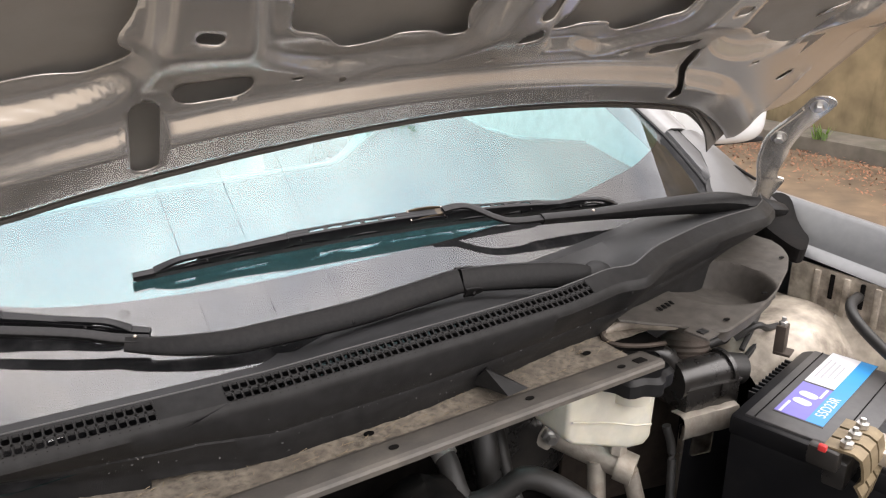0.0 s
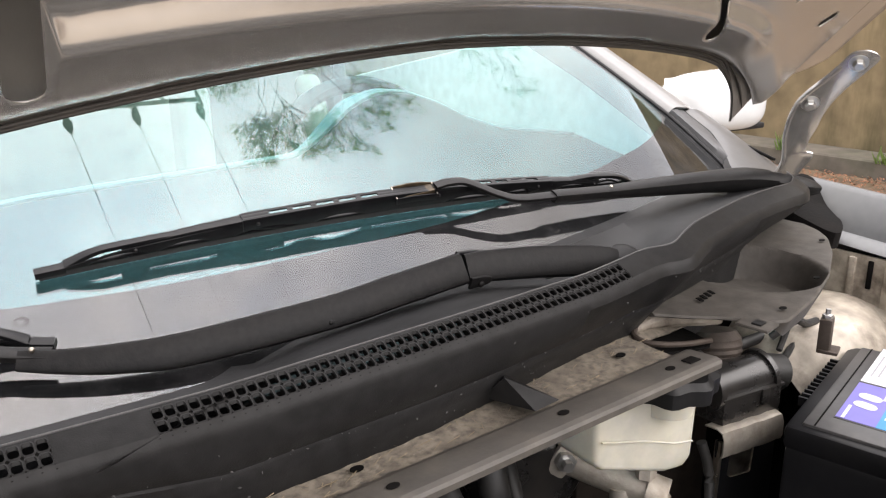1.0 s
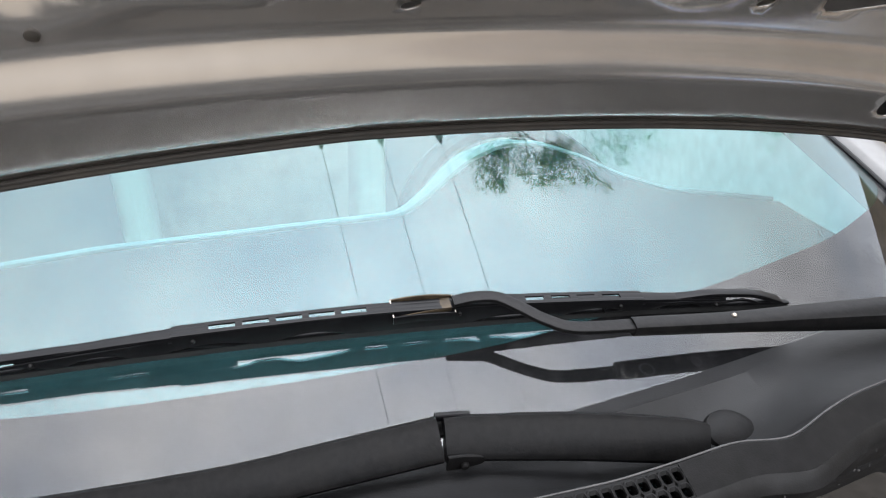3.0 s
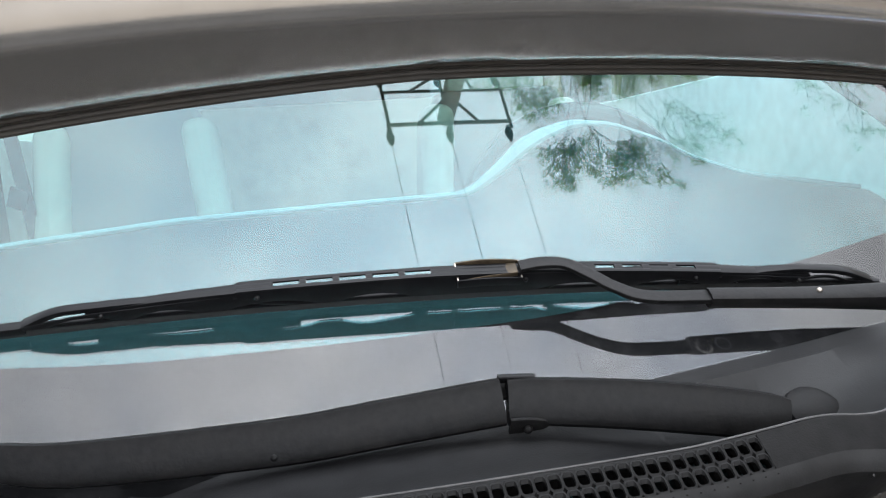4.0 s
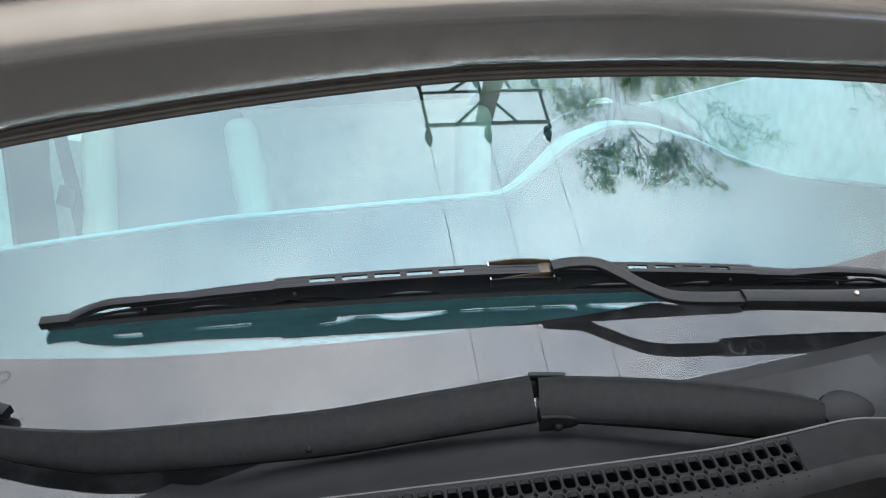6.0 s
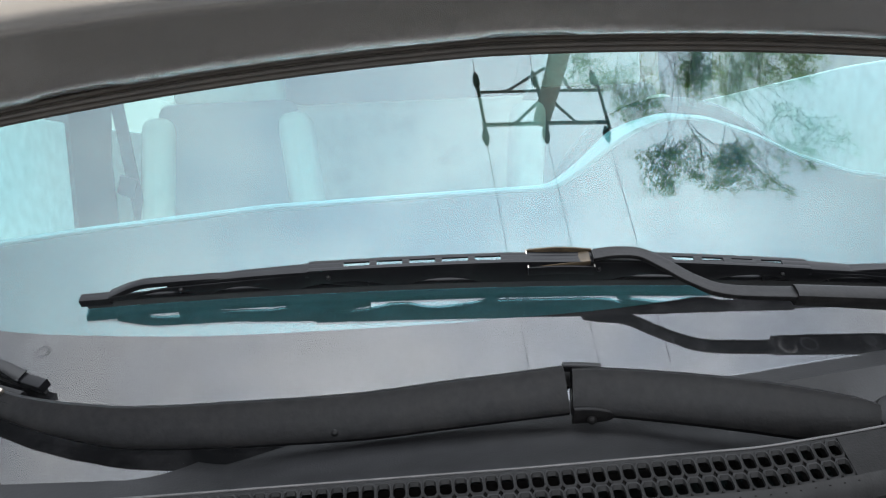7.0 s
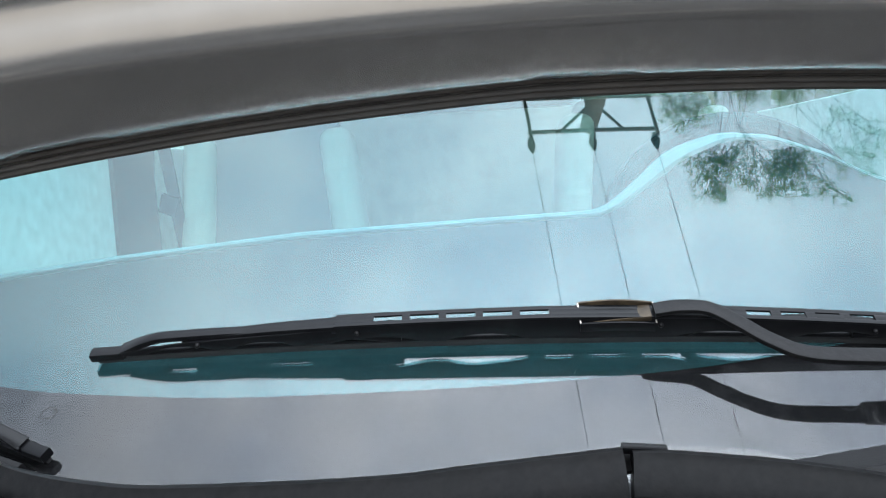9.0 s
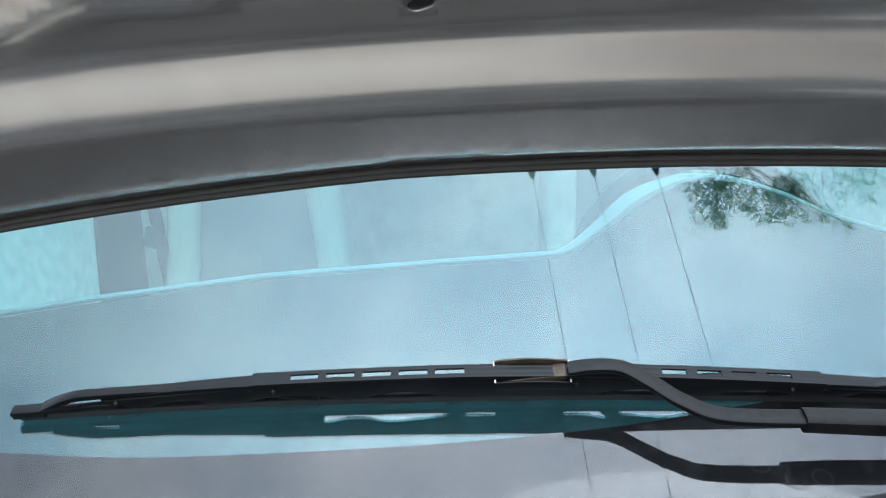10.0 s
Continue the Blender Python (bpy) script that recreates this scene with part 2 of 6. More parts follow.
def glass_material(name, tint, dust, face_on=0.043):
    """Clear sheet: tinted see-through, mirror gloss by Fresnel, and a thin veil of dust."""
    m = bpy.data.materials.new(name)
    m.use_nodes = True
    n, l = m.node_tree.nodes, m.node_tree.links
    n.clear()
    o = n.new("ShaderNodeOutputMaterial")
    tr = n.new("ShaderNodeBsdfTransparent")
    tr.inputs["Color"].default_value = (*tint, 1)
    gl = n.new("ShaderNodeBsdfGlossy")
    gl.inputs["Roughness"].default_value = 0.0
    lw = n.new("ShaderNodeLayerWeight")
    lw.inputs["Blend"].default_value = 0.5
    pw = n.new("ShaderNodeMath")
    pw.operation = "POWER"
    pw.inputs[1].default_value = 5.0
    l.new(lw.outputs["Facing"], pw.inputs[0])
    fr = n.new("ShaderNodeMapRange")
    fr.inputs["To Min"].default_value, fr.inputs["To Max"].default_value = face_on, 0.72
    l.new(pw.outputs["Value"], fr.inputs["Value"])
    mx = n.new("ShaderNodeMixShader")
    l.new(fr.outputs["Result"], mx.inputs["Fac"])
    l.new(tr.outputs["BSDF"], mx.inputs[1])
    l.new(gl.outputs["BSDF"], mx.inputs[2])
    df = n.new("ShaderNodeBsdfDiffuse")
    df.inputs["Color"].default_value = (0.09, 0.088, 0.086, 1)
    co = n.new("ShaderNodeTexCoord")
    nz = n.new("ShaderNodeTexNoise")
    nz.inputs["Scale"].default_value, nz.inputs["Detail"].default_value = 140.0, 9
    nz.inputs["Roughness"].default_value = 0.72
    fine = n.new("ShaderNodeTexNoise")
    fine.inputs["Scale"].default_value, fine.inputs["Detail"].default_value = 640.0, 3
    l.new(co.outputs["Object"], fine.inputs["Vector"])
    speck = n.new("ShaderNodeMapRange")
    speck.inputs["From Min"].default_value, speck.inputs["From Max"].default_value = 0.52, 0.66
    speck.inputs["To Max"].default_value = dust * 1.6
    l.new(fine.outputs["Fac"], speck.inputs["Value"])
    drop = n.new("ShaderNodeTexVoronoi")
    drop.inputs["Scale"].default_value = 34
    l.new(co.outputs["Object"], drop.inputs["Vector"])
    ring = n.new("ShaderNodeValToRGB")
    e = ring.color_ramp.elements
    e[0].position, e[0].color = 0.13, (0, 0, 0, 1)
    e[1].position, e[1].color = 0.22, (0, 0, 0, 1)
    ring.color_ramp.elements.new(0.19).color = (1, 1, 1, 1)
    l.new(drop.outputs["Distance"], ring.inputs["Fac"])
    some = n.new("ShaderNodeTexNoise")
    some.inputs["Scale"].default_value = 19
    l.new(co.outputs["Object"], some.inputs["Vector"])
    gate = n.new("ShaderNodeMapRange")
    gate.inputs["From Min"].default_value, gate.inputs["From Max"].default_value = 0.56, 0.66
    gate.inputs["To Max"].default_value = dust * 9.0
    l.new(some.outputs["Fac"], gate.inputs["Value"])
    rings = n.new("ShaderNodeMath")
    rings.operation = "MULTIPLY"
    l.new(ring.outputs["Color"], rings.inputs[0])
    l.new(gate.outputs["Result"], rings.inputs[1])
    more = n.new("ShaderNodeMath")
    more.operation = "MULTIPLY_ADD"
    mr = n.new("ShaderNodeMapRange")
    mr.inputs["From Min"].default_value, mr.inputs["From Max"].default_value = 0.46, 0.80
    mr.inputs["To Max"].default_value = dust
    l.new(co.outputs["Object"], nz.inputs["Vector"])
    l.new(nz.outputs["Fac"], mr.inputs["Value"])
    m2 = n.new("ShaderNodeMixShader")
    patch = n.new("ShaderNodeMapRange")
    patch.inputs["From Min"].default_value, patch.inputs["From Max"].default_value = 0.38, 0.62
    patch.inputs["To Min"].default_value = 0.25
    l.new(nz.outputs["Fac"], patch.inputs["Value"])
    l.new(speck.outputs["Result"], more.inputs[0])
    l.new(patch.outputs["Result"], more.inputs[1])
    l.new(mr.outputs["Result"], more.inputs[2])
    total = n.new("ShaderNodeMath")
    l.new(more.outputs["Value"], total.inputs[0])
    l.new(rings.outputs["Value"], total.inputs[1])
    # dust settles along the foot of the pane, below the swept field
    where = n.new("ShaderNodeSeparateXYZ")
    l.new(co.outputs["Object"], where.inputs["Vector"])
    foot = n.new("ShaderNodeMapRange")
    foot.inputs["From Min"].default_value, foot.inputs["From Max"].default_value = 1.10, 1.07
    foot.inputs["To Min"].default_value = 0.03
    l.new(where.outputs["Z"], foot.inputs["Value"])
    settled = n.new("ShaderNodeMath")
    settled.operation = "MULTIPLY"
    l.new(total.outputs["Value"], settled.inputs[0])
    l.new(foot.outputs["Result"], settled.inputs[1])
    l.new(settled.outputs["Value"], m2.inputs["Fac"])
    grit = n.new("ShaderNodeMapRange")
    grit.inputs["From Min"].default_value, grit.inputs["From Max"].default_value = 0.40, 0.66
    grit.inputs["To Max"].default_value = min(0.30, dust * 5.0)
    l.new(fine.outputs["Fac"], grit.inputs["Value"])
    marks = n.new("ShaderNodeMath")
    marks.operation = "MULTIPLY_ADD"
    marks.inputs[1].default_value = 0.55
    l.new(rings.outputs["Value"], marks.inputs[0])
    l.new(grit.outputs["Result"], marks.inputs[2])
    film = n.new("ShaderNodeMapRange")
    film.inputs["From Min"].default_value, film.inputs["From Max"].default_value = 0.42, 0.66
    film.inputs["To Max"].default_value = dust * 2.4
    l.new(nz.outputs["Fac"], film.inputs["Value"])
    mottle = n.new("ShaderNodeMath")
    l.new(marks.outputs["Value"], mottle.inputs[0])
    l.new(film.outputs["Result"], mottle.inputs[1])
    dull = n.new("ShaderNodeMath")
    dull.operation = "MULTIPLY"
    l.new(mottle.outputs["Value"], dull.inputs[0])
    l.new(foot.outputs["Result"], dull.inputs[1])
    keep = n.new("ShaderNodeMath")
    keep.operation = "SUBTRACT"
    keep.inputs[0].default_value = 1.0
    l.new(dull.outputs["Value"], keep.inputs[1])
    l.new(keep.outputs["Value"], gl.inputs["Color"])
    l.new(mx.outputs["Shader"], m2.inputs[1])
    l.new(df.outputs["BSDF"], m2.inputs[2])
    l.new(m2.outputs["Shader"], o.inputs["Surface"])
    return m


GLASS = glass_material("windscreen_glass", (0.97, 0.985, 0.985), 0.05, 0.066)
GLASS_IN = glass_material("windscreen_inner_glass", (0.66, 0.88, 0.89), 0.0, 0.065)
def tint_material():
    m = bpy.data.materials.new("green_interlayer")
    m.use_nodes = True
    n, l = m.node_tree.nodes, m.node_tree.links
    n.clear()
    o, tr = n.new("ShaderNodeOutputMaterial"), n.new("ShaderNodeBsdfTransparent")
    tr.inputs["Color"].default_value = (0.70, 0.94, 0.965, 1)
    l.new(tr.outputs["BSDF"], o.inputs["Surface"])
    return m


TINT = tint_material()
# rear pane darkened so no bright patch shows through the cabin
REARGLASS = glass_material("darkened_rear_glass", (0.16, 0.2, 0.2), 0.01)
SIDEGLASS = glass_material("side_glass", (0.88, 0.94, 0.93), 0.01)


def frit_material():
    """Black ceramic print seen through the pane, with dried dust and rings of old rain drops on it."""
    m = material("dusty_black_frit", (0.005, 0.0050, 0.0055), 0.8, 0, 0.2, 1100, (0.022, 0.021, 0.022), 22, 0.9, spec=0.02)
    n, l = m.node_tree.nodes, m.node_tree.links
    b = n["Principled BSDF"]
    src = b.inputs["Base Color"].links[0].from_socket
    co = n.new("ShaderNodeTexCoord")
    vo = n.new("ShaderNodeTexVoronoi")
    vo.inputs["Scale"].default_value = 38
    ring = n.new("ShaderNodeValToRGB")
    e = ring.color_ramp.elements
    e[0].position, e[0].color = 0.16, (0, 0, 0, 1)
    e[1].position, e[1].color = 0.24, (0, 0, 0, 1)
    mid = ring.color_ramp.elements.new(0.20)
    mid.color = (1, 1, 1, 1)
    l.new(co.outputs["Object"], vo.inputs["Vector"])
    l.new(vo.outputs["Distance"], ring.inputs["Fac"])
    pick = n.new("ShaderNodeTexNoise")
    pick.inputs["Scale"].default_value = 25
    l.new(co.outputs["Object"], pick.inputs["Vector"])
    gate = n.new("ShaderNodeMapRange")
    gate.inputs["From Min"].default_value, gate.inputs["From Max"].default_value = 0.52, 0.62
    l.new(pick.outputs["Fac"], gate.inputs["Value"])
    mul = n.new("ShaderNodeMath")
    mul.operation = "MULTIPLY"
    l.new(ring.outputs["Color"], mul.inputs[0])
    l.new(gate.outputs["Result"], mul.inputs[1])
    sc = n.new("ShaderNodeMath")
    sc.operation = "MULTIPLY"
    sc.inputs[1].default_value = 0.5
    l.new(mul.outputs["Value"], sc.inputs[0])
    mix = n.new("ShaderNodeMix")
    mix.data_type = "RGBA"
    l.new(sc.outputs["Value"], mix.inputs[0])
    l.new(src, mix.inputs[6])
    mix.inputs[7].default_value = (0.02, 0.02, 0.022, 1)
    l.new(mix.outputs[2], b.inputs["Base Color"])
    return m


FRIT = frit_material()

# ---- building helpers ----
def empty(name, at=(0, 0, 0), label="", category="", group="", kind=""):
    ob = new(name)
    ob.empty_display_size = 0.02
    ob.location = at
    return tagged(ob, label, category, group, kind)


def attach(ob, parent):
    """Makes ob, whose mesh is in world metres, a child of parent."""
    if parent is not None:
        ob.parent = parent
        ob.matrix_parent_inverse = Matrix.Translation(parent.location).inverted() if parent.parent is None else Matrix.Identity(4)
    return ob


def part(name, bm, mat, parent=None, label="", smooth=True, angle=35):
    me = bpy.data.meshes.new(name)
    bmesh.ops.recalc_face_normals(bm, faces=bm.faces)
    bm.to_mesh(me)
    bm.free()
    me.materials.append(mat)
    if smooth:
        me.polygons.foreach_set("use_smooth", [True] * len(me.polygons))
        me.set_sharp_from_angle(angle=radians(angle))
    ob = new(name, me)
    if label:
        tagged(ob, label)
    return attach(ob, parent)


def sheet(name, rows, mat, parent=None, label="", thick=0.0, smooth=True, angle=40):
    """A surface lofted through rows of points; thick gives it a back."""
    bm = bmesh.new()
    grid = [[bm.verts.new(p) for p in r] for r in rows]
    for a, b in zip(grid, grid[1:]):
        for i in range(len(a) - 1):
            bm.faces.new((a[i], a[i + 1], b[i + 1], b[i]))
    if thick:
        bmesh.ops.recalc_face_normals(bm, faces=bm.faces)
        bmesh.ops.solidify(bm, geom=bm.faces[:], thickness=thick)
    return part(name, bm, mat, parent, label, smooth, angle)


def add_box(bm, size, m, bevel=0.0, seg=2):
    r = bmesh.ops.create_cube(bm, size=1.0, matrix=m @ Matrix.Diagonal((*size, 1)))
    if bevel:
        es = list({e for v in r["verts"] for e in v.link_edges})
        bmesh.ops.bevel(bm, geom=es, offset=bevel, segments=seg, affect="EDGES", profile=0.6)
    return bm


def box(size, m, bevel=0.0, seg=2):
    return add_box(bmesh.new(), size, m, bevel, seg)


def add_lathe(bm, profile, m, n=20):
    """A turned body: (radius, height) pairs about m's z axis."""
    rings = []
    for r, z in profile:
        rings.append([bm.verts.new(m @ Vector((r * math.cos(2 * math.pi * i / n), r * math.sin(2 * math.pi * i / n), z))) for i in range(n)])
    for a, b in zip(rings, rings[1:]):
        for i in range(n):
            bm.faces.new((a[i], a[(i + 1) % n], b[(i + 1) % n], b[i]))
    bm.faces.new(rings[0])
    bm.faces.new(rings[-1])
    return bm


def lathe(profile, m, n=20):
    return add_lathe(bmesh.new(), profile, m, n)


def smooth_path(pts, steps=6):
    """Catmull-Rom through the points (tuples of any length)."""
    a = [np.array(p, float) for p in pts]
    a = [2 * a[0] - a[1]] + a + [2 * a[-1] - a[-2]]
    out = []
    for i in range(1, len(a) - 2):
        for k in range(steps):
            t = k / steps
            p0, p1, p2, p3 = a[i - 1], a[i], a[i + 1], a[i + 2]
            out.append(0.5 * (2 * p1 + (p2 - p0) * t + (2 * p0 - 5 * p1 + 4 * p2 - p3) * t * t + (3 * p1 - p0 - 3 * p2 + p3) * t ** 3))
    return out + [a[-2]]


def add_tube(bm, pts, radius, n=10, ribs=0.0):
    pts = [Vector(p) for p in pts]
    rings, up = [], Vector((0.13, 0.21, 0.97))
    for i, p in enumerate(pts):
        d = (pts[min(i + 1, len(pts) - 1)] - pts[max(i - 1, 0)]).normalized()
        a = d.cross(up)
        a = a.normalized() if a.length > 1e-4 else d.orthogonal().normalized()
        b = a.cross(d)
        r = radius[i] if hasattr(radius, "__len__") else radius
        r = float(r) * (1 + ribs * (i % 2))
        rings.append([bm.verts.new(p + r * (math.cos(2 * math.pi * k / n) * a + math.sin(2 * math.pi * k / n) * b)) for k in range(n)])
    for a, b in zip(rings, rings[1:]):
        for k in range(n):
            bm.faces.new((a[k], a[(k + 1) % n], b[(k + 1) % n], b[k]))
    bm.faces.new(rings[0])
    bm.faces.new(rings[-1])
    return bm


def tube(pts, radius, n=10, ribs=0.0):
    return add_tube(bmesh.new(), pts, radius, n, ribs)


def prism(outline, m, depth, bevel=0.0):
    """A flat outline (x, y) in m's plane, thickened along m's z."""
    bm = bmesh.new()
    f = bm.faces.new([bm.verts.new(m @ Vector((x, y, 0))) for x, y in outline])
    r = bmesh.ops.extrude_face_region(bm, geom=[f])
    z = m.to_3x3() @ Vector((0, 0, depth))
    bmesh.ops.translate(bm, verts=[v for v in r["geom"] if isinstance(v, bmesh.types.BMVert)], vec=z)
    if bevel:
        bmesh.ops.bevel(bm, geom=bm.edges[:], offset=bevel, segments=2, affect="EDGES", profile=0.6)
    return bm


def writing(text, size, m, mat, parent, name="lettering"):
    cu = bpy.data.curves.new(name, "FONT")
    cu.body, cu.size, cu.extrude = text, size, 0.0001
    cu.align_x, cu.align_y = "CENTER", "CENTER"
    tmp = new(name, cu)
    me = bpy.data.meshes.new_from_object(tmp.evaluated_get(bpy.context.evaluated_depsgraph_get()))
    bpy.data.objects.remove(tmp)
    me.transform(m)
    me.materials.clear()
    me.materials.append(mat)
    ob = new(name, me)
    return attach(ob, parent)


# ---- shape of the pane and of the bonnet ----
BETA = radians(25)
G_UP = Vector((0, math.cos(BETA), math.sin(BETA)))
G_OUT = Vector((0, -math.sin(BETA), math.cos(BETA)))
G_ORIGIN = Vector((0, 0.1638, 1.0618))


def sag(x):
    return 0.145 * x * x + 0.03 * x ** 4


def pane(x, s, h=0.0):
    """A point of the windscreen: x across, s up the slope, h above the glass."""
    x, s, h = float(x), float(s), float(h)
    n = (G_OUT + Vector((0.29 * x + 0.12 * x ** 3, 0, 0))).normalized()
    return G_ORIGIN + Vector((x, 0, 0)) + s * G_UP - G_OUT * sag(x) + n * h


TILT_B = radians(45.5)
B_ORIGIN = Vector((0, 0, 1.286))
B_UP = Vector((0, -math.cos(TILT_B), math.sin(TILT_B)))
B_OUT = Vector((0, math.sin(TILT_B), math.cos(TILT_B)))


def lid(u, v, n=0.0):
    """A point of the bonnet: u across, v from the hinge side upwards, n towards its outer skin.
    The rear flange is lifted towards the skin to fit the camera's views."""
    k = min(1.0, max(0.0, (0.045 - float(v)) / 0.062))
    k = k * k * (3 - 2 * k)
    v, n = v - 0.0065 * k, n + 0.0235 * k
    return B_ORIGIN + Vector((u, 0, 0)) + B_UP * float(v) + B_OUT * float(n)


def deeper(u):
    """How much deeper the rear flange is made towards its passenger side, to fit the camera's view."""
    return 0.05 * max(0.0, -u - 0.01) if u > -0.35 else 0.017 * max(0.0, (u + 0.508) / 0.158)


def panel_edge(u):
    return -0.073 - 0.38 * u * u - max(0.0, abs(u) - 0.3) ** 2 - deeper(u)


def rear_edge(u):
    return panel_edge(u) - 0.26 * max(0.0, abs(u) - 0.36)

# ---- bonnet: pressed inner panel with cut-outs, outer skin, hinges ----
def inside(px, py, poly):
    """Which of the points lie in the polygon, and how far they are from its outline."""
    n = len(poly)
    ins = np.zeros(len(px), bool)
    dist = np.full(len(px), 9.0)
    for i in range(n):
        x0, y0 = poly[i]
        x1, y1 = poly[(i + 1) % n]
        cross = (y0 > py) != (y1 > py)
        with np.errstate(divide="ignore", invalid="ignore"):
            xi = x0 + (py - y0) * (x1 - x0) / (y1 - y0 if y1 != y0 else 1e-12)
        ins ^= cross & (px < xi)
        l2 = (x1 - x0) ** 2 + (y1 - y0) ** 2 + 1e-12
        t = np.clip(((px - x0) * (x1 - x0) + (py - y0) * (y1 - y0)) / l2, 0, 1)
        dist = np.minimum(dist, np.hypot(px - x0 - t * (x1 - x0), py - y0 - t * (y1 - y0)))
    return ins, dist


def closed_curve(pts, steps=5):
    p = [np.array(q, float) for q in pts]
    n, out = len(p), []
    for i in range(n):
        p0, p1, p2, p3 = p[i - 1], p[i], p[(i + 1) % n], p[(i + 2) % n]
        for k in range(steps):
            t = k / steps
            out.append(tuple(0.5 * (2 * p1 + (p2 - p0) * t + (2 * p0 - 5 * p1 + 4 * p2 - p3) * t * t + (3 * p1 - p0 - 3 * p2 + p3) * t ** 3)))
    return out


def slot(cx, cy, length, width, turn, n=7):
    """A slot with round ends."""
    out, a = [], radians(turn)
    for side in (1, -1):
        for k in range(n):
            t = math.pi * (k / (n - 1) - 0.5) + (0 if side > 0 else math.pi)
            x = side * (length - width) / 2 + width / 2 * math.cos(t)
            y = width / 2 * math.sin(t)
            out.append((cx + x * math.cos(a) - y * math.sin(a), cy + x * math.sin(a) + y * math.cos(a)))
    return out


def mirrored(poly):
    return [(-x, y) for x, y in reversed(poly)]


CUT_MID = closed_curve([(0.042, 0.034), (0.056, 0.029), (0.071, 0.036), (0.098, 0.036), (0.111, 0.026), (0.134, 0.018), (0.158, 0.038),
                        (0.182, 0.047), (0.187, 0.072), (0.202, 0.088), (0.215, 0.20), (0.20, 0.34), (0.14, 0.42), (0.08, 0.40), (0.045, 0.25), (0.036, 0.12), (0.050, 0.06)])
CUT_SIDE = closed_curve([(0.279, 0.030), (0.290, 0.012), (0.303, 0.001), (0.326, 0.001), (0.352, -0.007), (0.372, -0.016), (0.400, -0.004), (0.413, 0.012),
                         (0.408, 0.036), (0.432, 0.06), (0.455, 0.15), (0.45, 0.35), (0.38, 0.42), (0.30, 0.36), (0.284, 0.20), (0.277, 0.085), (0.288, 0.045)])
BEAD_MID = closed_curve([(0.026, 0.03), (0.050, 0.002), (0.085, 0.0), (0.125, -0.012), (0.165, 0.0), (0.205, 0.024), (0.215, 0.06), (0.235, 0.2), (0.22, 0.38), (0.14, 0.47), (0.06, 0.44), (0.024, 0.25), (0.014, 0.10)])
BEAD_SIDE = closed_curve([(0.262, 0.03), (0.275, -0.008), (0.32, -0.034), (0.375, -0.042), (0.425, -0.025), (0.440, 0.02), (0.46, 0.06), (0.485, 0.15), (0.48, 0.38), (0.38, 0.46), (0.28, 0.38), (0.264, 0.2), (0.258, 0.085)])
S_SLOT = closed_curve([(0.262, -0.018), (0.272, -0.016), (0.2755, -0.035), (0.278, -0.060), (0.290, -0.078), (0.283, -0.086), (0.272, -0.078), (0.266, -0.058), (0.262, -0.036)], 4)
HOLES = [CUT_MID, CUT_SIDE, S_SLOT, slot(0.221, -0.004, 0.056, 0.019, 8), slot(0.240, 0.057, 0.018, 0.010, 12), slot(0.228, 0.098, 0.022, 0.012, 20),
         slot(0.162, -0.008, 0.0085, 0.005, 10), slot(0.392, -0.048, 0.010, 0.004, 20), slot(0.478, -0.078, 0.021, 0.010, 50)]
HOLES += [mirrored(h) for h in HOLES if h is not S_SLOT and h is not HOLES[3]]
HOLES += [slot(-0.266, -0.057, 0.072, 0.0205, 91), slot(-0.222, -0.0125, 0.056, 0.026, 7)]
HOLES += [slot(0.009, 0.038, 0.021, 0.012, 25), slot(0.018, 0.085, 0.058, 0.013, 72), slot(0.004, -0.003, 0.008, 0.005, 20)]
BEADS = [BEAD_MID, BEAD_SIDE, mirrored(BEAD_MID), mirrored(BEAD_SIDE)]


def notch(u):
    """Small relief steps in the rear edge of the inner panel."""
    k = 0.0
    for c in (-0.186, 0.006, 0.19):
        k = max(k, min(1.0, max(0.0, (0.022 - abs(u - c)) / 0.008)))
    return 0.0055 * k * k * (3 - 2 * k)


PROFILE_W = np.linspace(-0.01, 0.12, 131)
PROFILE_N = np.interp(PROFILE_W, [0, 0.003, 0.006, 0.034, 0.040, 0.045, 0.0575, 0.064], [0.001, -0.0035, -0.0055, -0.0115, -0.0130, -0.0108, 0.0, 0.0])
PROFILE_N = np.convolve(np.pad(PROFILE_N, 7, mode="edge"), np.hanning(15) / np.hanning(15).sum(), "valid")


def inner_height(u, v):
    w = v - np.array([panel_edge(a) for a in u])
    more = np.array([deeper(a) for a in u])
    w = np.where(w < 0.034 + more, w * 0.034 / (0.034 + more), w - more)
    flat = np.clip((np.abs(u) - 0.33) / 0.10, 0, 1)
    n = np.interp(w, PROFILE_W, PROFILE_N) * (1 - 0.85 * flat * flat * (3 - 2 * flat))
    for poly in BEADS:
        ins, d = inside(u, v, poly)
        k = np.clip(d / 0.016, 0, 1)
        n = n + np.where(ins, 0.014 * k * k * (3 - 2 * k), 0)
    side = np.clip((np.abs(u) - 0.525) / 0.03, 0, 1)
    n = n + 0.016 * side * side * (3 - 2 * side)
    return n


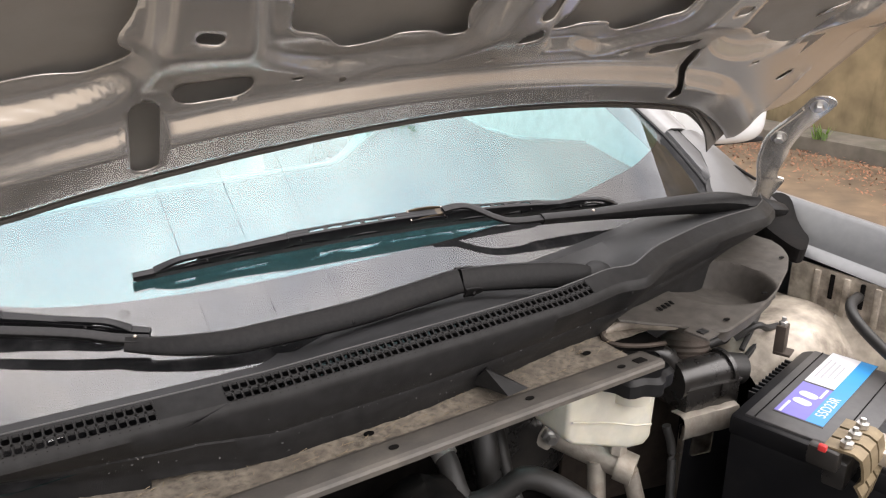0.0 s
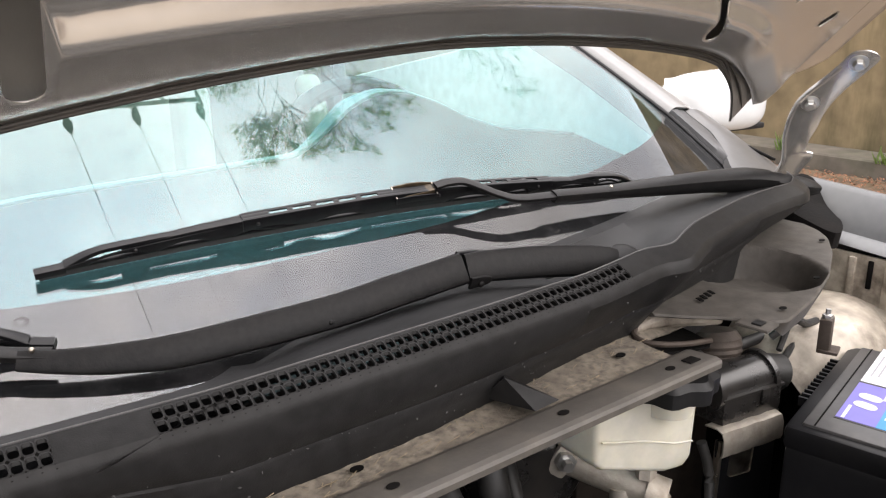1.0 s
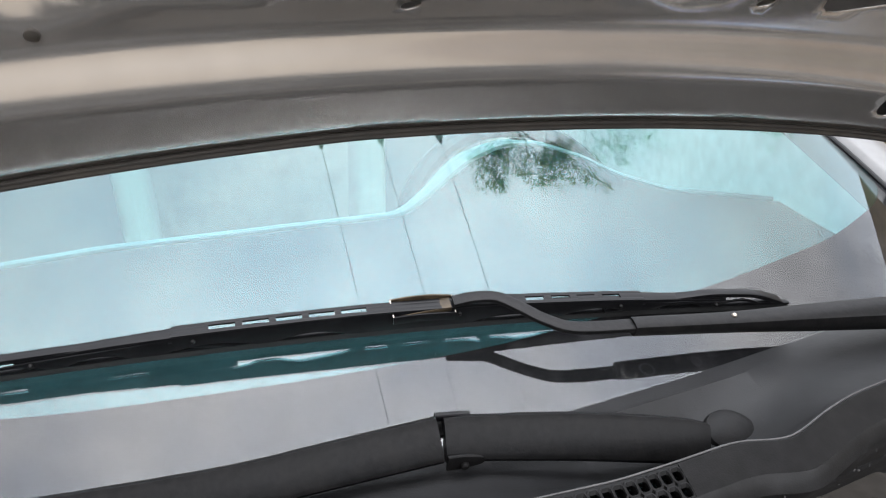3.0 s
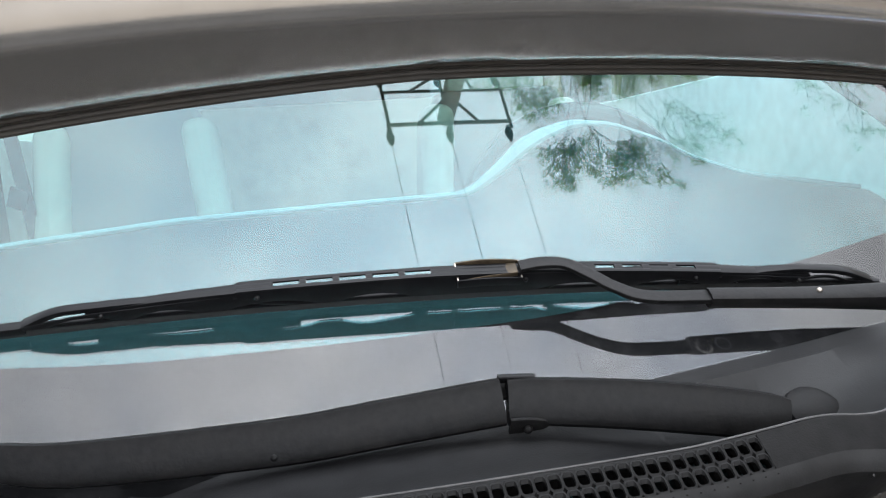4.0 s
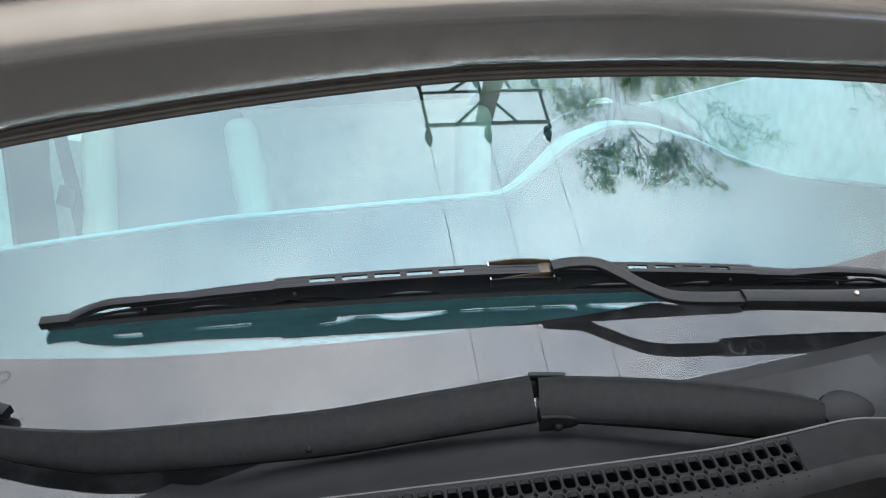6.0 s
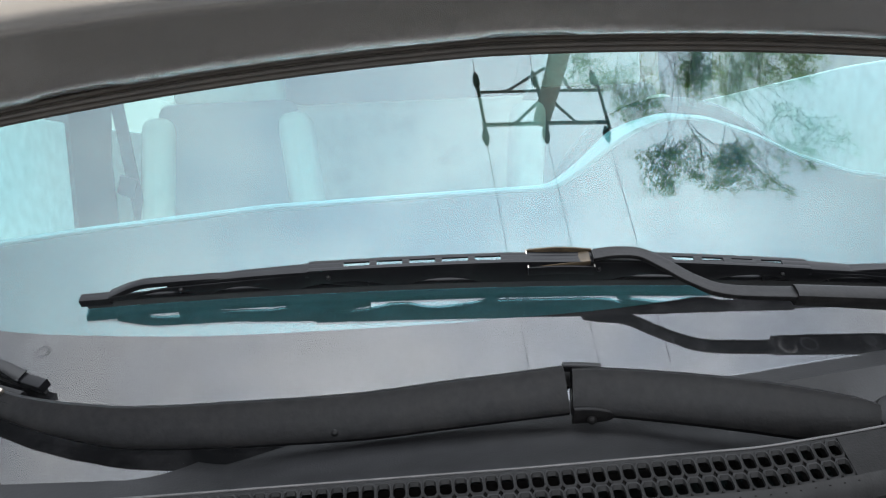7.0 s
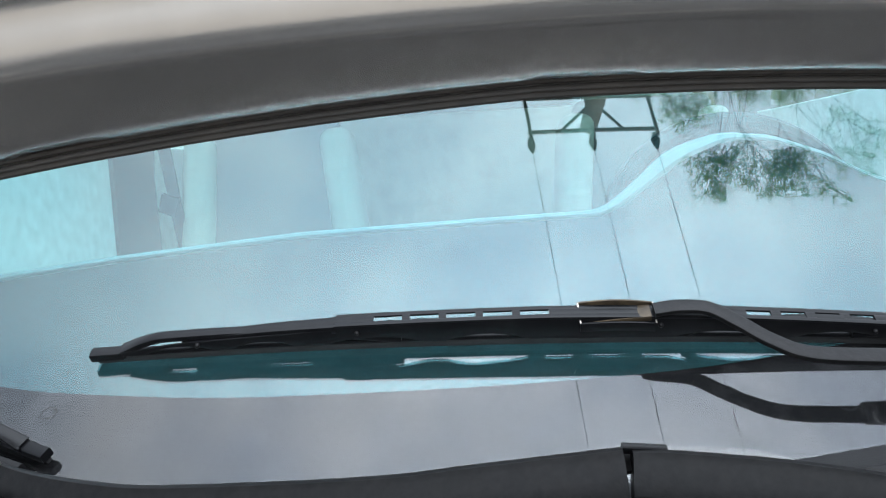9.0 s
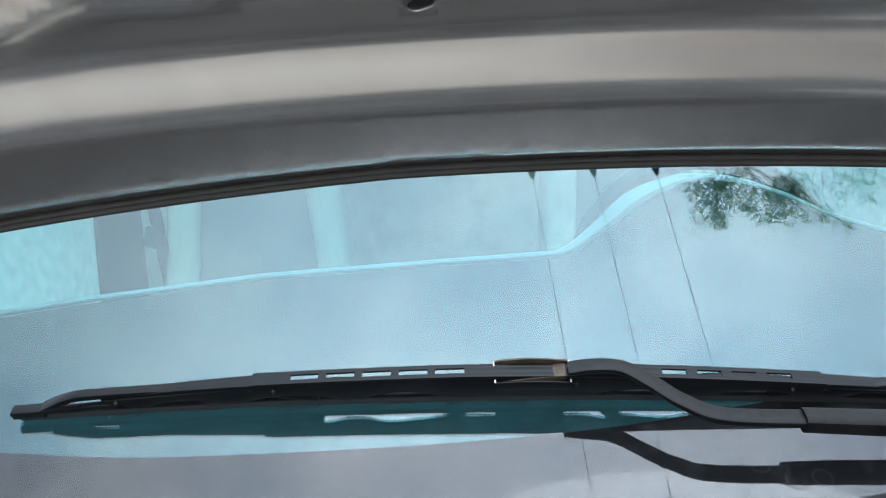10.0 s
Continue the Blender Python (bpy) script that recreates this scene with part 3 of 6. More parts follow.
def build_inner_panel(parent):
    edge = [(u, panel_edge(u) + notch(u)) for u in np.linspace(-0.508, 0.508, 170)]
    outline = edge + [(0.522, -0.212), (0.541, -0.203), (0.560, -0.190), (0.600, -0.178), (0.618, -0.165), (0.622, -0.150), (0.622, 0.0), (0.615, 0.2), (0.60, 0.5), (0.55, 0.86), (0.0, 0.93), (-0.55, 0.86), (-0.60, 0.5), (-0.615, 0.2), (-0.622, 0.0), (-0.622, -0.150), (-0.618, -0.165), (-0.600, -0.178), (-0.560, -0.190), (-0.541, -0.203), (-0.522, -0.212)]
    pts, edges = [], []
    for loop in [outline] + HOLES:
        a = len(pts)
        pts += [Vector(p) for p in loop]
        edges += [(a + i, a + (i + 1) % len(loop)) for i in range(len(loop))]
    gu, gv = [], []
    bands = [0.0024 * k for k in range(1, 29)]
    for u in np.linspace(-0.502, 0.502, 168):
        for w in bands:
            gu.append(u), gv.append(panel_edge(u) + w)
    for v in np.arange(-0.25, 0.13, 0.0045):
        for u in np.arange(-0.615, 0.616, 0.0045):
            if v > panel_edge(u) + 0.070 or abs(u) > 0.506:
                gu.append(u), gv.append(v)
    for v in np.arange(0.14, 0.9, 0.03):
        for u in np.arange(-0.6, 0.61, 0.03):
            gu.append(u), gv.append(v)
    gu, gv = np.array(gu), np.array(gv)
    keep, d = inside(gu, gv, outline)
    keep &= d > 0.002
    for h in HOLES:
        ins, d = inside(gu, gv, h)
        keep &= ~ins & (d > 0.002)
    pts += [Vector((a, b)) for a, b in zip(gu[keep], gv[keep])]
    from mathutils.geometry import delaunay_2d_cdt
    vs, _, fs, _, _, _ = delaunay_2d_cdt(pts, edges, [], 0, 1e-6)
    vx, vy = np.array([p.x for p in vs]), np.array([p.y for p in vs])
    cx = np.array([vx[list(f)].mean() for f in fs])
    cy = np.array([vy[list(f)].mean() for f in fs])
    good, _ = inside(cx, cy, outline)
    for h in HOLES:
        good &= ~inside(cx, cy, h)[0]
    hn = inner_height(vx, vy)
    me = bpy.data.meshes.new("inner_panel")
    me.from_pydata([lid(a, b, c) for a, b, c in zip(vx, vy, hn)], [], [f for f, g in zip(fs, good) if g])
    me.materials.append(PAINT_IN)
    me.polygons.foreach_set("use_smooth", [True] * len(me.polygons))
    ob = attach(new("inner_panel", me), parent)
    s = ob.modifiers.new("thickness", "SOLIDIFY")
    s.thickness, s.offset = 0.0012, 0.0
    return tagged(ob, "grey pressed inner panel with wavy cut-outs, slots and round holes")


def build_bonnet():
    top = empty("car_bonnet", (0, 0.05, 1.23), "open silver-grey car bonnet seen from below, raised on its hinges", "bonnet")
    build_inner_panel(top)
    rows = []
    for k in range(60):
        u = -0.632 + 1.264 * k / 59
        e = rear_edge(u) if abs(u) < 0.508 else min(-0.16, rear_edge(0.508) + (abs(u) - 0.508) * 1.5) + 0.012
        far = 0.95 - 0.25 * abs(u) ** 2
        r = []
        for w in [0, 0.004, 0.012, 0.03, 0.06, 0.1, 0.2, 0.35, 0.55, 0.8, 1.0]:
            over = 0.010 - 0.0085 * min(1.0, max(0.0, (abs(u) - 0.36) / 0.08))
            v = e - over + w * (far - e + over)
            n = 0.003 + 0.024 * min(1.0, (v - e + 0.010) / 0.06) * (1 - 0.85 * min(1.0, max(0.0, (abs(u) - 0.36) / 0.10))) + (0.016 if abs(u) > 0.52 else 0.0)
            r.append(lid(u, v, n))
        rows.append(r)
    sheet("outer_skin", rows, PAINT_SKIN, top, "outer bonnet skin with a dull brown-grey back", 0.0012)
    # folded hem with its sealer bead along the rear edge
    for off, rad, n0 in ((-0.0095, 0.0022, 0.0015), (-0.0055, 0.0012, 0.0), (-0.0022, 0.0014, 0.001)):
        bm = tube( [lid(u, rear_edge(u) + off * (1 - 0.85 * min(1.0, max(0.0, (abs(u) - 0.36) / 0.08))), n0) for u in np.arange(-0.50, 0.501, 0.01)], [rad * (0.25 + 0.75 * min(1.0, max(0.0, (0.46 - abs(u)) / 0.12))) for u in np.arange(-0.50, 0.501, 0.01)], 8)
        part("hem", bm, HEM, top, "dark sealed hem of the rear edge")
    for sx in (1, -1):
        us = np.arange(0.37, 0.506, 0.008)
        part("flange_seam", tube([lid(sx * u, panel_edge(u) - 0.45 * (panel_edge(u) - rear_edge(u)), 0.0022) for u in us], [0.0004 + 0.0012 * math.sin(math.pi * k / (len(us) - 1)) for k in range(len(us))], 6), HEM, top, "sealer bead on the bonnet corner")
    # small plugged dimple
    for u in (-0.125,):
        v = -0.013
        n = float(inner_height(np.array([u]), np.array([v]))[0])
        part("plug_mark", lathe([(0.0026, -0.001), (0.0026, 0.0003), (0.002, 0.0006)], Matrix.Translation(lid(u, v, n - 0.0012)) @ look((0, 0, 0), -B_OUT).to_3x3().to_4x4() @ pose(0, 0, 0, 180), 12), HEM, top)
    # hinges
    for sx in (1, -1):
        base, e1 = Vector((0.655, 0.205, 1.015)), Vector((0.60, -0.80, 0))
        e2 = Vector((-0.429, -0.322, 0.844))
        e3 = Vector((0.675, 0.506, 0.536))
        m = Matrix.Translation(base) @ Matrix((e1, e2, e3)).transposed().to_4x4()
        if sx < 0:
            m = Matrix.Diagonal((-1, 1, 1, 1)) @ m
        edge = closed_curve([(-0.016, 0.030), (-0.011, 0.055), (-0.0145, 0.10), (-0.0106, 0.142), (0.001, 0.165), (0.0172, 0.186), (0.0306, 0.205), (0.042, 0.222), (0.0596, 0.224), (0.0715, 0.214),
                             (0.0616, 0.196), (0.045, 0.172), (0.034, 0.152), (0.026, 0.13), (0.0225, 0.110), (0.0165, 0.088), (0.0152, 0.0695), (0.0255, 0.062), (0.012, 0.026), (0.004, -0.02), (-0.012, -0.02)], 4)
        hinge = part("hinge", prism(edge, m @ Matrix.Translation((0, 0, -0.0015)), 0.003, 0.0007), PAINT_IN, top, "painted steel goose-neck hinge arm")
        rim = [(-0.013, 0.03), (-0.008, 0.055), (-0.0115, 0.10), (-0.007, 0.14), (0.004, 0.162), (0.020, 0.183), (0.034, 0.202)]
        part("flange", tube([m @ Vector((x - 0.002, y, -0.002)) for x, y in smooth_path(rim, 4)], 0.0028, 8), PAINT_IN, hinge, "rolled edge of the arm")
        for x, y in ((0.050, 0.2085), (0.008, 0.149)):
            b = m @ Matrix.Translation((x, y, -0.0015)) @ pose(0, 0, 0, 180)
            bm = lathe([(0.0100, -0.001), (0.0100, 0.0014), (0.0066, 0.0016), (0.0064, 0.0070), (0.0050, 0.0082)], b, 6)
            add_lathe(bm, [(0.0108, -0.001), (0.0108, 0.0012)], b, 16)
            part("bolt", bm, STEEL, hinge, "hexagonal hinge bolt with washer")
    return top


build_bonnet()

# ---- windscreen and cowl ----
CREST_X = [-0.64, -0.58, -0.52, -0.40, -0.20, 0.0, 0.11, 0.15, 0.185, 0.200, 0.212, 0.230, 0.250, 0.280, 0.330, 0.380, 0.440, 0.52, 0.58, 0.62]
CREST_Y = [0.190, 0.150, 0.110, 0.070, 0.051, 0.046, 0.045, 0.048, 0.053, 0.0505, 0.045, 0.050, 0.059, 0.070, 0.082, 0.094, 0.104, 0.117, 0.150, 0.185]
CREST_Z = [1.045, 1.050, 1.052, 1.050, 1.052, 1.055, 1.057, 1.059, 1.060, 1.060, 1.060, 1.0615, 1.063, 1.064, 1.064, 1.0635, 1.062, 1.057, 1.050, 1.046]
FOOT_X = [-0.62, -0.46, -0.366, -0.28, -0.20, -0.05, 0.06, 0.13, 0.21, 0.28, 0.366, 0.46, 0.567, 0.62]
FOOT_Y = [0.190, 0.136, 0.092, 0.060, 0.050, 0.050, 0.063, 0.074, 0.079, 0.086, 0.104, 0.136, 0.172, 0.190]
SEAT_X = [-0.66, -0.52, -0.39, -0.30, -0.215, -0.175, -0.10, 0.0, 0.10, 0.17, 0.25, 0.33, 0.3735, 0.52, 0.66]
SEAT_S = [-0.02, -0.06, -0.095, -0.100, -0.098, -0.080, -0.060, -0.052, -0.043, -0.033, -0.0205, -0.004, 0.006, 0.036, 0.075]


def half_width(s):
    return 0.702 - 0.22 * max(0.0, s - 0.26)


def glass_foot(x):
    return float(np.interp(x, SEAT_X, SEAT_S)) - 0.012


def build_windscreen():
    top = empty("windscreen", (0, 0.16, 1.05), "laminated curved windscreen with a dusty black printed border", "windscreen")
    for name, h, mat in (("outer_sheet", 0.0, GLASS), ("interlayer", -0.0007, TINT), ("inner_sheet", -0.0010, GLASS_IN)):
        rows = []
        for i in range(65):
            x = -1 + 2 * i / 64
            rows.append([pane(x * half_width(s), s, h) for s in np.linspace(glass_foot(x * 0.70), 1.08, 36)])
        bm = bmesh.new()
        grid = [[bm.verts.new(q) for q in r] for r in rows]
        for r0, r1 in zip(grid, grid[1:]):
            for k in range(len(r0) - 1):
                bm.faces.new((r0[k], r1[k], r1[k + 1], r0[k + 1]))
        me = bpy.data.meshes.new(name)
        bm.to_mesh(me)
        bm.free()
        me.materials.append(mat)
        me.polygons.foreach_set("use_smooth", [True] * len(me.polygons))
        # shading normals flattened, and tipped at edges, to fit reflections to the camera's view
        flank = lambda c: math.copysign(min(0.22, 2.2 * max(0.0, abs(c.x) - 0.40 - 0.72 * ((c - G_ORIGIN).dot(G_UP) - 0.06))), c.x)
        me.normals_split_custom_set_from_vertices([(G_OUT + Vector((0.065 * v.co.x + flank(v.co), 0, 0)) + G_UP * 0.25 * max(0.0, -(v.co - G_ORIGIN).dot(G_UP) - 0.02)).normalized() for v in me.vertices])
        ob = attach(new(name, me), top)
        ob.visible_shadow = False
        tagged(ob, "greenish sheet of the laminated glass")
    # printed border: a ring between the edge of the glass and the clear field, in (x, s)
    right = [(0.0, 0.0300), (0.10, 0.036), (0.20, 0.053), (0.305, 0.076), (0.41, 0.110), (0.47, 0.133), (0.53, 0.164), (0.585, 0.197), (0.622, 0.235), (0.632, 0.285), (0.620, 0.42), (0.555, 0.75), (0.48, 0.96), (0.30, 1.0), (0.0, 1.01)]
    left = [(-0.30, 1.0), (-0.48, 0.96), (-0.555, 0.75), (-0.620, 0.42), (-0.632, 0.285), (-0.622, 0.235), (-0.57, 0.192), (-0.49, 0.150), (-0.42, 0.112), (-0.35, 0.0765), (-0.30, 0.0590), (-0.25, 0.0480), (-0.18, 0.0370), (-0.10, 0.0315)]
    clear = closed_curve(right + left, 6)
    edge = [(0.03 * k, glass_foot(0.03 * k) + 0.001) for k in range(-23, 24)] + [(half_width(s) - 0.001, s) for s in np.linspace(0.085, 1.07, 24)] + [(-half_width(1.075) * (k / 6 - 1), 1.076) for k in range(1, 12)] + [(-half_width(s) + 0.001, s) for s in np.linspace(1.07, 0.085, 24)]
    pts, lines = [], []
    for loop in (edge, clear):
        a = len(pts)
        pts += [Vector(q) for q in loop]
        lines += [(a + i, a + (i + 1) % len(loop)) for i in range(len(loop))]
    gx, gs = [v.ravel() for v in np.meshgrid(np.arange(-0.70, 0.71, 0.02), np.arange(-0.11, 1.07, 0.02))]
    i0, d0 = inside(gx, gs, edge)
    i1, d1 = inside(gx, gs, clear)
    ok = i0 & ~i1 & (d0 > 0.006) & (d1 > 0.006)
    pts += [Vector(q) for q in zip(gx[ok], gs[ok])]
    from mathutils.geometry import delaunay_2d_cdt
    vs, _, fs, _, _, _ = delaunay_2d_cdt(pts, lines, [], 0, 1e-6)
    cx = np.array([sum(vs[i].x for i in f) / 3 for f in fs])
    cy = np.array([sum(vs[i].y for i in f) / 3 for f in fs])
    keep = inside(cx, cy, edge)[0] & ~inside(cx, cy, clear)[0]
    me = bpy.data.meshes.new("border_print")
    me.from_pydata([pane(v.x, v.y, -0.0004) for v in vs], [], [f for f, k in zip(fs, keep) if k])
    me.materials.append(FRIT)
    me.polygons.foreach_set("use_smooth", [True] * len(me.polygons))
    tagged(attach(new("border_print", me), top), "grey-black ceramic border print under the glass")
    return top


build_windscreen()


# ---- cowl panel under the windscreen, with its air grille ----
def crest(x):
    return float(np.interp(x, CREST_X, CREST_Y)), float(np.interp(x, CREST_X, CREST_Z))


def soft(fn, x, w=0.02):
    """fn averaged about x, to round its corners."""
    v = [np.array(fn(x + d * w)) for d in (-1, -0.5, 0, 0.5, 1)]
    return sum(v) / 5


GRILLE_BANDS = [(-0.56, -0.288), (-0.236, 0.146)]


def cowl_section(x):
    cy, cz = soft(crest, x, 0.009)
    g = pane(x, float(soft(lambda a: np.interp(a, SEAT_X, SEAT_S), x)), 0.004)
    fy = float(soft(lambda a: np.interp(a, FOOT_X, FOOT_Y), x))
    low = 0.968 + 0.017 * min(1.0, max(0.0, (abs(x) - 0.20) / 0.06))
    # on the passenger side the glass runs down under the grille and the tray ends at the crest
    k = min(1.0, max(0.0, (-0.150 - x) / 0.05))
    g = g.lerp(Vector((x, cy + 0.014, cz - 0.018)), k)
    deep = 0.004 + 0.020 * max(0.0, 1 - ((x - 0.17) / 0.15) ** 2) ** 2
    back = [Vector((x, g.y + 0.03, g.z + 0.003)), Vector(g), Vector((x, g.y - 0.004, g.z + 0.001))]
    b = Vector((x, cy + 0.006, cz - 0.006))
    mid = [g.lerp(b, 0.25) + Vector((0, 0, -deep * 0.8)), g.lerp(b, 0.55) + Vector((0, 0, -deep)), g.lerp(b, 0.85) + Vector((0, 0, -deep * 0.5))]
    e = Vector((x, cy - 0.0178, cz - 0.0085))
    f = Vector((x, fy, low))
    face = [e, e + Vector((0, -0.0035, -0.004)), e + Vector((0, -0.0045, -0.010))]
    for t, o in ((0.45, -0.0015), (0.50, 0.0005), (0.54, -0.001), (0.78, 0.0), (1.0, 0.0)):
        face.append(face[2].lerp(f, t) + Vector((0, o, 0)))
    if abs(x) > 0.30:
        face += [f + Vector((0, 0.003, -0.006)), f + Vector((0, 0.006, -0.065))]
    else:
        face += [f + Vector((0, 0.001, -0.003)), f + Vector((0, 0.002, -0.010))]
    return back + mid + [b, Vector((x, cy + 0.001, cz))], [Vector((x, cy, cz)), Vector((x, cy - 0.00975, cz - 0.0045)), e], face


def slot_cell(bm, x0, x1):
    """Two rounded-square openings of the grille, one behind the other, in a flat plate."""
    rim = []
    for k in range(16):
        a = math.tau * k / 16 + 0.196
        c, s = math.cos(a), math.sin(a)
        q = max(abs(c), abs(s))
        r = (abs(c) ** 5 + abs(s) ** 5) ** -0.2
        rim.append(((c / q, s / q), (0.80 * c * r, 0.80 * s * r)))
    pl, pr = cowl_section(x0)[1], cowl_section(x1)[1]

    def spot(u, v, drop):
        l, r = pl[0].lerp(pl[2], (v + 1) / 2), pr[0].lerp(pr[2], (v + 1) / 2)
        return l.lerp(r, (u + 1) / 2) + Vector((0, 0.3, 1)) * -drop
    for mid in (-0.5, 0.5):
        loops = [[bm.verts.new(spot(p[j][0], mid + 0.5 * p[j][1], d)) for p in rim] for j, d in ((0, 0.0003), (1, 0.0), (1, 0.0022))]
        for m, n in zip(loops, loops[1:]):
            for k in range(16):
                bm.faces.new((m[k], m[(k + 1) % 16], n[(k + 1) % 16], n[k]))


def build_cowl():
    top = empty("cowl_panel", (0, 0.05, 0.98), "black plastic cowl panel with an air grille, dusty, below the windscreen", "cowl panel")
    xs = np.linspace(-0.63, 0.615, 240)
    secs = [cowl_section(x) for x in xs]
    sheet("tray", [s[0] for s in secs], GREYPLASTIC, top, "faded grey-black plastic tray", 0.002)
    sheet("front_face", [s[2] for s in secs], PLASTIC, top, "black plastic front face with a moulded groove", 0.002)
    # solid strip where there is no grille
    spans = [(-0.63, GRILLE_BANDS[0][0]), (GRILLE_BANDS[0][1], GRILLE_BANDS[1][0]), (GRILLE_BANDS[1][1], 0.615)]
    for a, b in spans:
        sheet("top_strip", [cowl_section(x)[1] for x in np.linspace(a, b, max(4, int((b - a) / 0.01)))], PLASTIC, top, "", 0.002)
    # raised lip line along the crest
    part("lip", tube([cowl_section(x)[0][-1] + Vector((0, 0.001, 0.0004)) for x in np.linspace(-0.63, 0.615, 240)], 0.0006, 6), LIPEDGE, top, "thin pale edge line of the tray")
    for a, b in GRILLE_BANDS:
        bm = bmesh.new()
        k = int(round((b - a) / 0.0069))
        for i in range(k):
            slot_cell(bm, a + (b - a) * i / k, a + (b - a) * (i + 1) / k)
        part("air_grille", bm, PLASTIC, top, "black plastic lattice of rounded openings")
        # shallow second lattice that makes the openings deep
        bm = bmesh.new()
        for i in range(k + 1):
            x = a + (b - a) * i / k
            p = cowl_section(x)[1]
            add_box(bm, (0.0009, 0.0215, 0.005), Matrix.Translation((p[0] + p[2]) / 2 + Vector((0, 0.0, -0.0038))) @ pose(0, 0, 0, 25))
        part("grille_rib", bm, DARK, top)
    # near-black sheet below, standing in for the shade inside the air box
    sheet("air_box_shade", [[Vector((x, crest(x)[0] + 0.09, 0.985)), Vector((x, crest(x)[0] + 0.036, 0.985))] for x in np.linspace(-0.60, 0.60, 40)], DARK, top, "", 0.002)
    rnd = random.Random(21)
    bm = bmesh.new()
    for _ in range(140):
        x = rnd.uniform(-0.45, 0.40)
        face = cowl_section(x)[2]
        k = rnd.randrange(2, len(face) - 3)
        p = face[k].lerp(face[k + 1], rnd.random()) + Vector((0, -0.0013, 0.0004))
        d = Vector((rnd.gauss(0, 1), 0.1, rnd.gauss(0, 1))).normalized() * rnd.uniform(0.0004, 0.0016)
        o = Vector((-d.z, 0, d.x)) * rnd.uniform(0.2, 0.7)
        bm.faces.new([bm.verts.new(q) for q in (p - d, p - o, p + d, p + o)])
    tagged(part("dust_fleck", bm, LIPEDGE, top, "pale dust flecks and scuffs", False), kind="stuff")
    # gusset that meets the rail
    bm = bmesh.new()
    pts = [(0.012, 0.034, 1.000), (0.014, 0.028, 0.995), (0.022, 0.010, 0.979), (0.048, 0.012, 0.979), (0.036, 0.036, 0.984), (0.020, 0.044, 0.996), (0.012, 0.062, 0.972), (0.040, 0.064, 0.972)]
    vs = [bm.verts.new(p) for p in pts]
    bmesh.ops.convex_hull(bm, input=vs)
    part("gusset", bm, PLASTIC, top, "black moulded gusset")
    return top


build_cowl()


# ---- wipers ----
def strip(stations, steps=5, round_=0.25, at=None, roll=0.0):
    """A bar lying along the pane: stations of (x, s, h, width, height); h is the middle's height above the glass.
    With at given, stations are (x, y, z, width, height) in the world."""
    at = at or pane
    bm = bmesh.new()
    rings = []
    st = smooth_path(stations, steps)
    for i, (x, s, h, w, t) in enumerate(st):
        a, b = st[max(i - 1, 0)], st[min(i + 1, len(st) - 1)]
        d = (at(*b[:3]) - at(*a[:3])).normalized()
        up = (pane(x, s, h + 0.01) - pane(x, s, h)).normalized() if at is pane else G_OUT
        side = up.cross(d).normalized()
        up = d.cross(side).normalized()
        side, up = side * math.cos(roll) + up * math.sin(roll), up * math.cos(roll) - side * math.sin(roll)
        c = at(x, s, h)
        r = round_ * min(w, t)
        ring = []
        for sx, sy in ((1, 1), (-1, 1), (-1, -1), (1, -1)):
            for k in range(3):
                ang = math.atan2(sy, sx) + (k - 1) * math.pi / 4
                ring.append(bm.verts.new(c + side * (sx * (w / 2 - r) + r * math.cos(ang) * 1.0) + up * (sy * (t / 2 - r) + r * math.sin(ang))))
        rings.append(ring)
    n = 12
    for a, b in zip(rings, rings[1:]):
        for k in range(n):
            bm.faces.new((a[k], a[(k + 1) % n], b[(k + 1) % n], b[k]))
    bm.faces.new(rings[0]), bm.faces.new(rings[-1])
    return bm


def stud(x, s, h, r, parent, mat, axis="up", name="rivet"):
    c = pane(x, s, h)
    d = G_OUT if axis == "up" else -G_UP
    m = Matrix.Translation(c) @ look((0, 0, 0), -d).to_3x3().to_4x4()
    return part(name, lathe([(r, -0.001), (r, 0.0008), (r * 0.75, 0.0016), (r * 0.3, 0.002)], m, 12), mat, parent)


def bm_add(bm, other):
    """Moves another bmesh's faces into bm."""
    me = bpy.data.meshes.new("joined")
    other.to_mesh(me)
    other.free()
    bm.from_mesh(me)
    bpy.data.meshes.remove(me)


